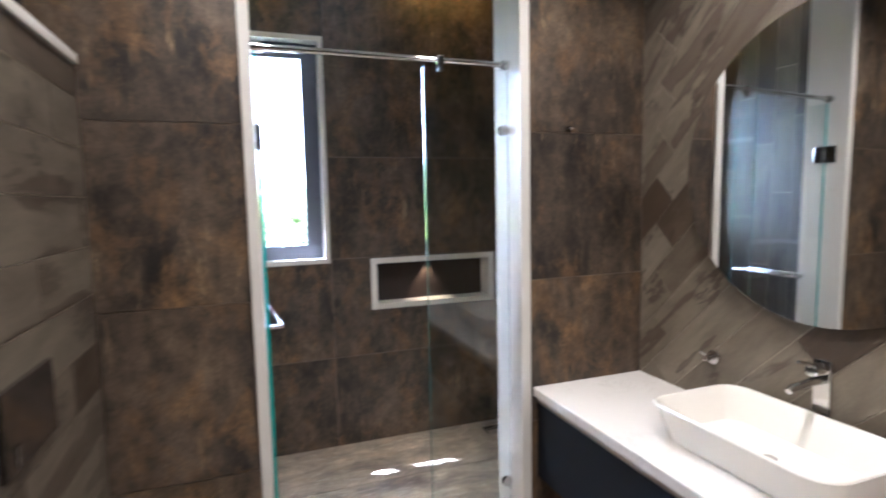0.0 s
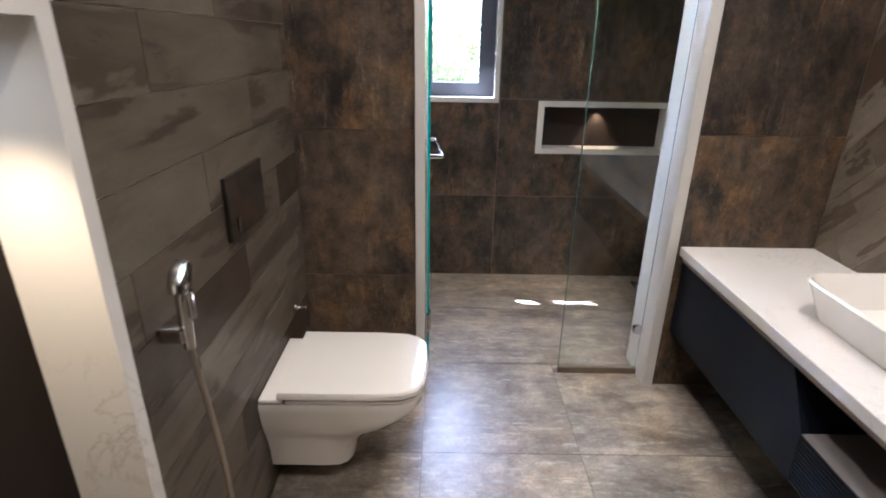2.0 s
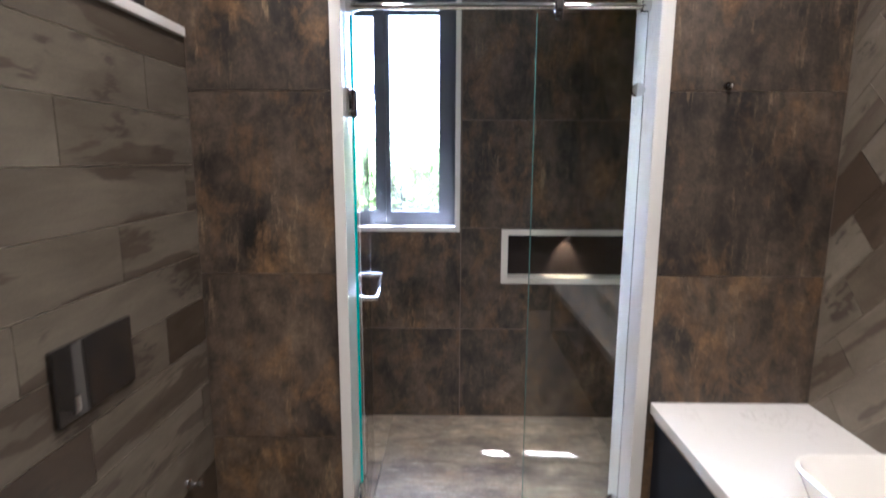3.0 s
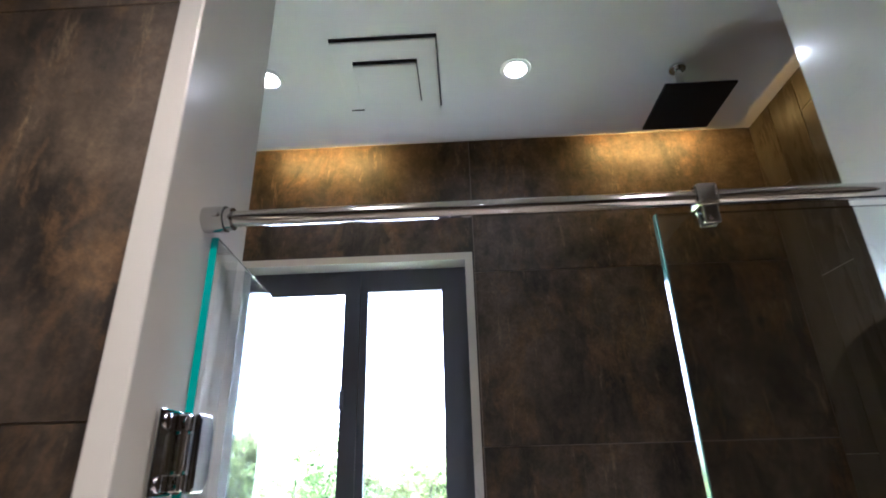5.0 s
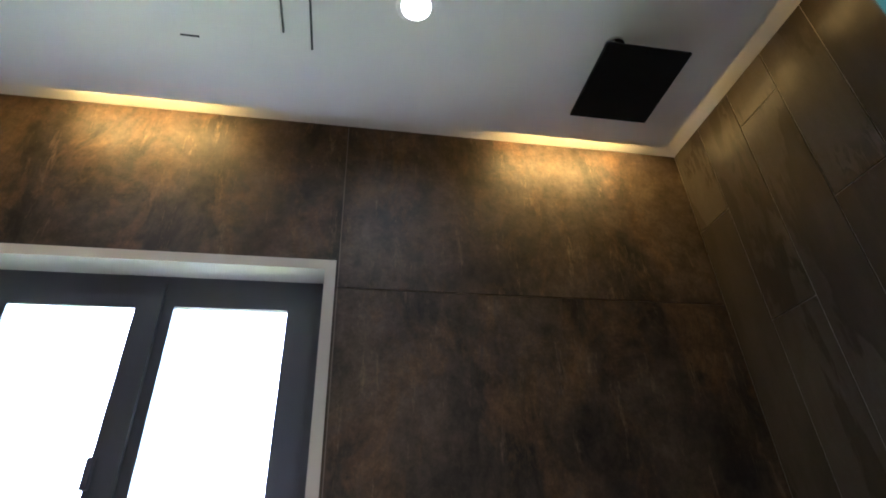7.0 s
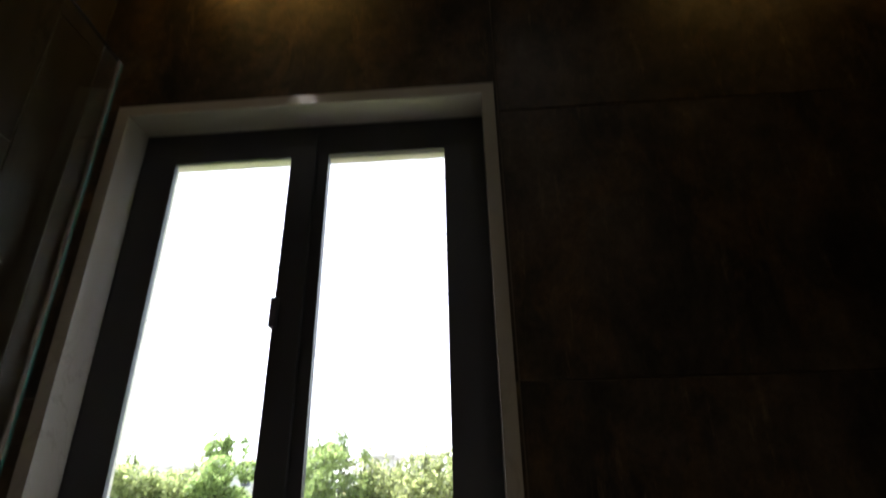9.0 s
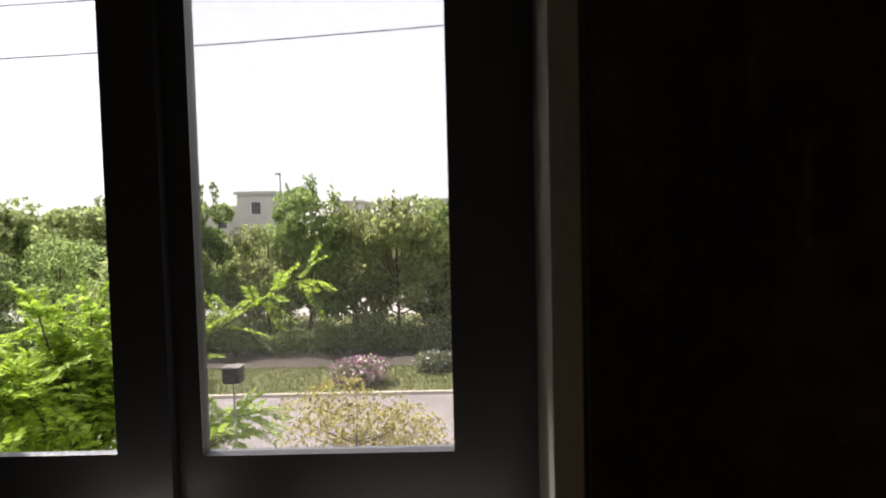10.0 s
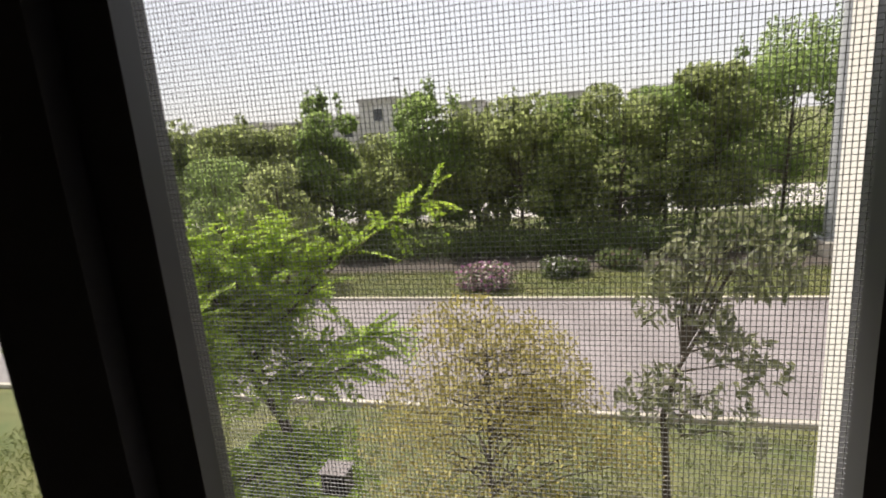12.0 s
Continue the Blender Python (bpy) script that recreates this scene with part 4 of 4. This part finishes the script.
flower_bush(2.2, 19.6, 1.3, 0.7, 6, [("petal_rust", (0.16, 0.09, 0.08), 160)], "low reddish bush at the hedge")

# ---- the near plants ----
# feathery tree: arching limbs with paired leaflets
rng = np.random.default_rng(21)
feather = thing("feathery_tree", "bright green feathery-leaved tree close to the window", "tree", at=(-1.45, 4.9, GZ))
bm = bmesh.new()
base, crotch = Vector((-1.45, 4.9, GZ - 0.05)), Vector((-2.2, 5.0, -0.4))
tube(bm, [base, (-1.6, 4.9, -1.9), (-1.9, 4.95, -0.8), crotch], [0.07, 0.055, 0.045, 0.035], 8)
BRANCHES = [((-1.95, 5.05, 0.1), (-1.2, 5.3, 0.75), (-0.44, 5.5, 1.08)), ((-2.2, 4.9, 0.1), (-2.3, 4.7, 0.6), (-2.26, 4.6, 0.92)), ((-2.1, 5.0, 0.2), (-2.3, 5.0, 0.7), (-2.05, 5.0, 0.9)),
            ((-2.0, 5.1, 0.1), (-2.0, 5.2, 0.5), (-1.85, 5.2, 0.76)), ((-1.9, 5.1, 0.0), (-1.75, 5.2, 0.3), (-1.5, 5.2, 0.56)), ((-1.8, 5.1, -0.35), (-1.3, 5.2, -0.15), (-0.84, 5.2, -0.06)),
            ((-1.8, 4.9, -0.5), (-1.4, 4.8, -0.3), (-1.0, 4.8, -0.15)), ((-2.3, 4.7, -0.1), (-2.2, 4.4, 0.3), (-2.05, 4.2, 0.45)), ((-2.6, 4.9, 0.0), (-2.8, 4.7, 0.5), (-2.9, 4.6, 0.75)),
            ((-2.6, 5.0, -0.2), (-3.2, 4.8, 0.2), (-3.7, 4.7, 0.45)), ((-2.4, 4.7, -0.1), (-2.5, 4.4, 0.35), (-2.4, 4.3, 0.5)), ((-2.2, 5.5, 0.0), (-2.5, 6.1, 0.5), (-2.6, 6.6, 0.8))]
for k in range(18):
    low = k % 2
    end = Vector((rng.uniform(-3.6, -1.9), rng.uniform(3.9, 5.4), rng.uniform(0.0, 0.75))) if not low else Vector((rng.uniform(-2.6, -0.9), rng.uniform(4.1, 4.9), rng.uniform(-1.7, -0.75)))
    start = crotch if not low else Vector((-1.75, 4.92, -1.3))
    mid = start.lerp(end, 0.55) + Vector((0, 0, rng.uniform(0.1, 0.3)))
    BRANCHES.append((tuple(start.lerp(mid, 0.6)), tuple(mid), tuple(end)))
cen, ways = [], []
for limb in BRANCHES:
    p = [crotch if limb[2][2] > -0.7 else Vector((-1.75, 4.92, -1.3)), *(Vector(q) for q in limb)]
    curve = [((1 - s) ** 3) * p[0] + 3 * s * (1 - s) ** 2 * p[1] + 3 * s * s * (1 - s) * p[2] + s ** 3 * p[3] for s in (k / 14 for k in range(15))]
    tube(bm, curve, [0.02 * (1 - 0.85 * k / 14) for k in range(15)], 6)
    for f in range(48):
        s = rng.uniform(0.22, 1.0)
        k = min(13, int(s * 14))
        at, way = curve[k].lerp(curve[k + 1], s * 14 - k), (curve[k + 1] - curve[k]).normalized()
        out = (way * 0.6 + Vector(rng.normal(size=3)) * 0.75 + Vector((0, 0, 0.1))).normalized()
        length = rng.uniform(0.24, 0.46)
        stem = [at + out * length * u + Vector((0, 0, -0.25 * length * u * u)) for u in (0, 0.33, 0.66, 1.0)]
        tube(bm, stem, 0.0025, 3, False)
        across = out.cross(Vector((0, 0, 1))).normalized()
        for j in range(13):
            u = 0.12 + 0.88 * j / 12
            q = at + out * length * u + Vector((0, 0, -0.25 * length * u * u))
            for sgn in (-1, 1):
                w = (across * sgn + out * 0.35).normalized()
                cen.append(q + w * 0.036)
                ways.append(w)
hang(feather, part("trunk", bm, BARK, feather, smooth=True))
hang(feather, new("crown", leaf_mesh("crown", np.array(cen), 1.6, 0.082, LEAF_BRIGHT, rng, 0.42, 0.05, np.array(ways))))

# variegated bush
rng = np.random.default_rng(22)
bush = thing("variegated_tree", "small spreading tree with pale yellow-green leaves", "tree", at=(-0.45, 7.0, GZ))
bm = bmesh.new()
tube(bm, [(-0.45, 7.0, GZ - 0.05), (-0.43, 7.0, -2.6), (-0.4, 7.0, -1.8), (-0.38, 7.0, -1.1), (-0.36, 7.0, -0.55)], [0.028, 0.024, 0.018, 0.011, 0.004], 7)
clumps = []
for k in range(80):
    h = rng.uniform(0, 1) ** 1.3
    r = (1.95 * (1 - h) ** 0.6 + 0.12) * rng.uniform(0.3, 1.0)
    a = rng.uniform(0, 2 * math.pi)
    c = Vector((-0.42 + r * math.cos(a), 7.0 + 0.8 * r * math.sin(a), -2.75 + 2.25 * h))
    tube(bm, [(-0.42, 7.0, c.z - 0.35 * (1 - h) - 0.1), ((-0.42 + c.x) / 2, (7.0 + c.y) / 2, c.z - 0.1), c], [0.014, 0.009, 0.003], 4)
    clumps.append((*c, 0.42, 0.4, 0.24))
hang(bush, part("trunk", bm, BARK, bush, smooth=True))
hang(bush, new("crown", leaf_mesh("crown", cloud(rng, clumps, 170), 1.2, 0.065, LEAF_PALE, rng, 0.55, 0.1)))

# young tree with drooping leaves
rng = np.random.default_rng(23)
young = thing("young_tree", "slender young tree with grey-green drooping leaves", "tree", at=(1.75, 7.4, GZ))
bm = bmesh.new()
tube(bm, [(1.75, 7.4, GZ - 0.05), (1.68, 7.2, -2.4), (1.62, 7.0, -1.75), (1.75, 7.0, -1.2), (2.1, 7.0, -0.5), (2.35, 7.0, 0.25)], [0.055, 0.045, 0.04, 0.026, 0.016, 0.005], 8)
clumps = []
for c in ((1.4, 7, -1.45), (1.6, 6.9, -1.3), (1.75, 7.1, -1.55), (1.35, 7.1, -1.75), (1.9, 7.0, -1.75), (2.0, 6.9, -0.45), (2.25, 7.1, -0.2), (2.4, 7.0, 0.1), (2.6, 6.9, -0.15), (2.05, 7.1, 0.1), (2.75, 7.1, 0.25), (1.75, 7.0, -0.25),
          (2.45, 7, -0.95), (2.65, 7, -1.2), (2.2, 6.9, -0.85), (2.3, 7, -1.55), (2.5, 7.0, -2.0), (1.65, 7.0, -0.1), (2.3, 7, 0.4), (1.55, 6.9, -0.4), (1.9, 7.1, 0.25), (1.75, 6.9, 0.1), (2.1, 7.0, -0.65), (2.75, 7.0, -0.05)):
    tube(bm, [(1.8, 7.0, min(c[2], -1.0)), ((1.9 + c[0]) / 2, 7.0, c[2] + 0.1), c], [0.014, 0.009, 0.003], 4)
    clumps.append((*c, 0.28, 0.28, 0.22))
hang(young, part("trunk", bm, BARK, young, smooth=True))
hang(young, new("crown", leaf_mesh("crown", cloud(rng, clumps, 55), 0.8, 0.16, LEAF_GREY, rng, 0.4, 0.8)))

# monopole
pole = thing("steel_pole", "tall tapering grey steel pole on a flanged base", "pole", at=(9.4, 21.2, GZ))
STEEL = speckled("galvanised_steel", (0.3, 0.31, 0.32), (0.38, 0.39, 0.4), 1.2, 0.6)
hang(pole, part("shaft", tubes(([(9.4, 21.2, GZ + 0.62), (9.4, 21.2, 16)], [0.5, 0.2], 16)), STEEL, pole, smooth=True),
     part("flange", tubes(([(9.4, 21.2, GZ + 0.5), (9.4, 21.2, GZ + 0.6)], 0.75, 24)), STEEL, pole, smooth=True),
     part("plinth", soft_box((8.65, 10.15, 20.45, 21.95, GZ - 0.01, GZ + 0.5), 0.03), KERB, pole))

# overhead wires
for z in (9.35, 7.6, 7.1, 5.9):
    wire = [(x, 13.0, z + 0.052 * (x + 2.7) + 0.0015 * (x + 2.7) ** 2) for x in range(-44, 37, 4)]
    tagged(part("overhead_wire", tubes((wire, 0.015, 5)), RUBBER), "thin dark overhead power cable", "cable", "overhead wires")


def house(x0, x1, y, top, seed, tower=None):
    """A flat-roofed rendered house with parapet and windows."""
    h = thing("house", "pale flat-roofed house far behind the trees", "house", "far houses", ((x0 + x1) / 2, y, GZ))
    hang(h, part("wall", boxes((x0, x1, y, y + 9, GZ - 0.02, top - 0.35)), HOUSE, h))
    hang(h, part("roof", boxes((x0 - 0.25, x1 + 0.25, y - 0.25, y + 9.2, top - 0.35, top)), HOUSE, h))
    w = x1 - x0
    for lv in range(max(1, int((top - GZ) / 3.1))):
        for k in range(max(1, int(w / 2.6))):
            cx, cz = x0 + w * (k + 0.5) / max(1, int(w / 2.6)), top - 1.9 - 3.1 * lv
            win = part("window", ring(cx - 0.62, cx + 0.62, cz - 0.75, cz + 0.75, 0.09, y - 0.06, y - 0.001), WALL_FRAME, h)
            part("pane", boxes((cx - 0.53, cx + 0.53, y - 0.03, y - 0.002, cz - 0.66, cz + 0.66)), DARK_PANE, win)
            hang(h, win)
    return h


WALL_FRAME = material("far_window_frame", (0.62, 0.62, 0.6), 0.7)
house(-22.9, -18.6, 60, 6.15, 1)
house(-27.2, -22.95, 61, 4.6, 2)
house(-16.4, -12.0, 80, 6.0, 3)
house(-9.4, -5.7, 80, 5.9, 4)
house(-2.5, 2.4, 82, 6.1, 5)
house(9, 15, 80, 5.6, 6)
house(-47, -42.5, 70, 5.2, 7)
house(-58, -51, 74, 4.6, 8)
house(-36, -31.5, 66, 4.6, 9)

lamp_post = thing("street_lamp", "thin distant street lamp rising above the trees", "street lamp", at=(-13.2, 45, GZ))
hang(lamp_post, part("pole", tubes(([(-13.2, 45, GZ), (-13.2, 45, 6.3)], [0.08, 0.05], 8)), STEEL, lamp_post, smooth=True), part("lamp_head", soft_box((-13.6, -13.1, 44.85, 45.15, 6.3, 6.45), 0.03), STEEL, lamp_post))

box_thing = thing("outdoor_box", "small dark metal box on a bent stem outside the window", "box", at=(0.415, 1.5, 1.1))
hang(box_thing, part("body", soft_box((0.416, 0.444, 1.578, 1.60, 1.223, 1.248), 0.002), SHADE, box_thing), part("lid", soft_box((0.4145, 0.4455, 1.5765, 1.6015, 1.2482, 1.2505), 0.0008, 1), PAVING, box_thing, "dusty grey lid"),
     part("stem", tubes(([(0.43, 1.498, 1.09), (0.43, 1.57, 1.09), (0.43, 1.585, 1.096), (0.43, 1.589, 1.11), (0.43, 1.589, 1.2228)], 0.0015, 6)), STEEL, box_thing, smooth=True))

# ---- tiles and planks ----
tiled(wall_north, "tile", RUST, "y", BACK, BACK + 0.002, (SL, SR, -0.03, CEIL), (0.907, 0.53), (1.2, 0.6), (WIN, NICHE))
tiled(partition_left, "tile", RUST, "y", 0.0, 0.002, (-0.298, 0.4615, 0.0, CEIL), (-0.115, 0.53), (1.2, 0.6))
tiled(partition_right, "tile", RUST, "y", 0.0, 0.002, (1.5365, RX, 0.0, CEIL), (1.085, 0.53), (1.2, 0.6))
tiled(floor, "tile", FLOOR, "z", -0.002, 0.0, (0.0, RX, FRONT, 0.149), (0.505, 0.15), (0.6, 0.6))
tiled(shower_floor, "tile", FLOOR, "z", -0.018, 0.0, (SL, SR, 0.15, BACK), (0.505, 0.16), (1.2, 0.575))
for tile in shower_floor.children:
    for v in tile.data.vertices:
        v.co.z -= 0.02 * (v.co.y - 0.15) / 1.1
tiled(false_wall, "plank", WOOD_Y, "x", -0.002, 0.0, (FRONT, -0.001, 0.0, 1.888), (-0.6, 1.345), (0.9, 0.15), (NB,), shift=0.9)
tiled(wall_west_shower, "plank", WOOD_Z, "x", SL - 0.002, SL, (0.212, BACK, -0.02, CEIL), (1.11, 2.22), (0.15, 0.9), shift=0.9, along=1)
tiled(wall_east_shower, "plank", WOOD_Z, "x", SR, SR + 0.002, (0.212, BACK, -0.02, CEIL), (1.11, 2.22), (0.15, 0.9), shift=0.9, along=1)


def clip(poly, axis, limit, keep_below):
    out = []
    for k, p in enumerate(poly):
        q = poly[(k + 1) % len(poly)]
        a, b = (p[axis] <= limit) == keep_below or p[axis] == limit, (q[axis] <= limit) == keep_below or q[axis] == limit
        if a:
            out.append(p)
        if a != b:
            s = (limit - p[axis]) / (q[axis] - p[axis])
            out.append((p[0] + s * (q[0] - p[0]), p[1] + s * (q[1] - p[1])))
    return out


# diagonal planks of the vanity wall, butt joints in upright lines
PW, PL, R2 = 0.14, 0.9, math.sqrt(0.5)
for k in range(-28, 30):
    v0, v1 = 0.752 + PW * k + 0.0011, 0.752 + PW * (k + 1) - 0.0011
    for n in range(-5, 6):
        u0, u1 = 1.014 + PW * k + n * PL + 0.0011, 1.014 + PW * k + (n + 1) * PL - 0.0011
        poly = [((v - u) * R2, (v + u) * R2) for u, v in ((u0, v0), (u1, v0), (u1, v1), (u0, v1))]
        for axis, limit, below in ((0, -0.0005, True), (0, FRONT, False), (1, 0.0, False), (1, CEIL, True)):
            poly = clip(poly, axis, limit, below) if len(poly) > 2 else []
        if len(poly) < 3:
            continue
        bm = bmesh.new()
        front = [bm.verts.new((RX, y, z)) for y, z in poly]
        back = [bm.verts.new((RX + 0.002, y, z)) for y, z in poly]
        bm.faces.new(front)
        bm.faces.new(back[::-1])
        for j in range(len(poly)):
            bm.faces.new((front[j], back[j], back[(j + 1) % len(poly)], front[(j + 1) % len(poly)]))
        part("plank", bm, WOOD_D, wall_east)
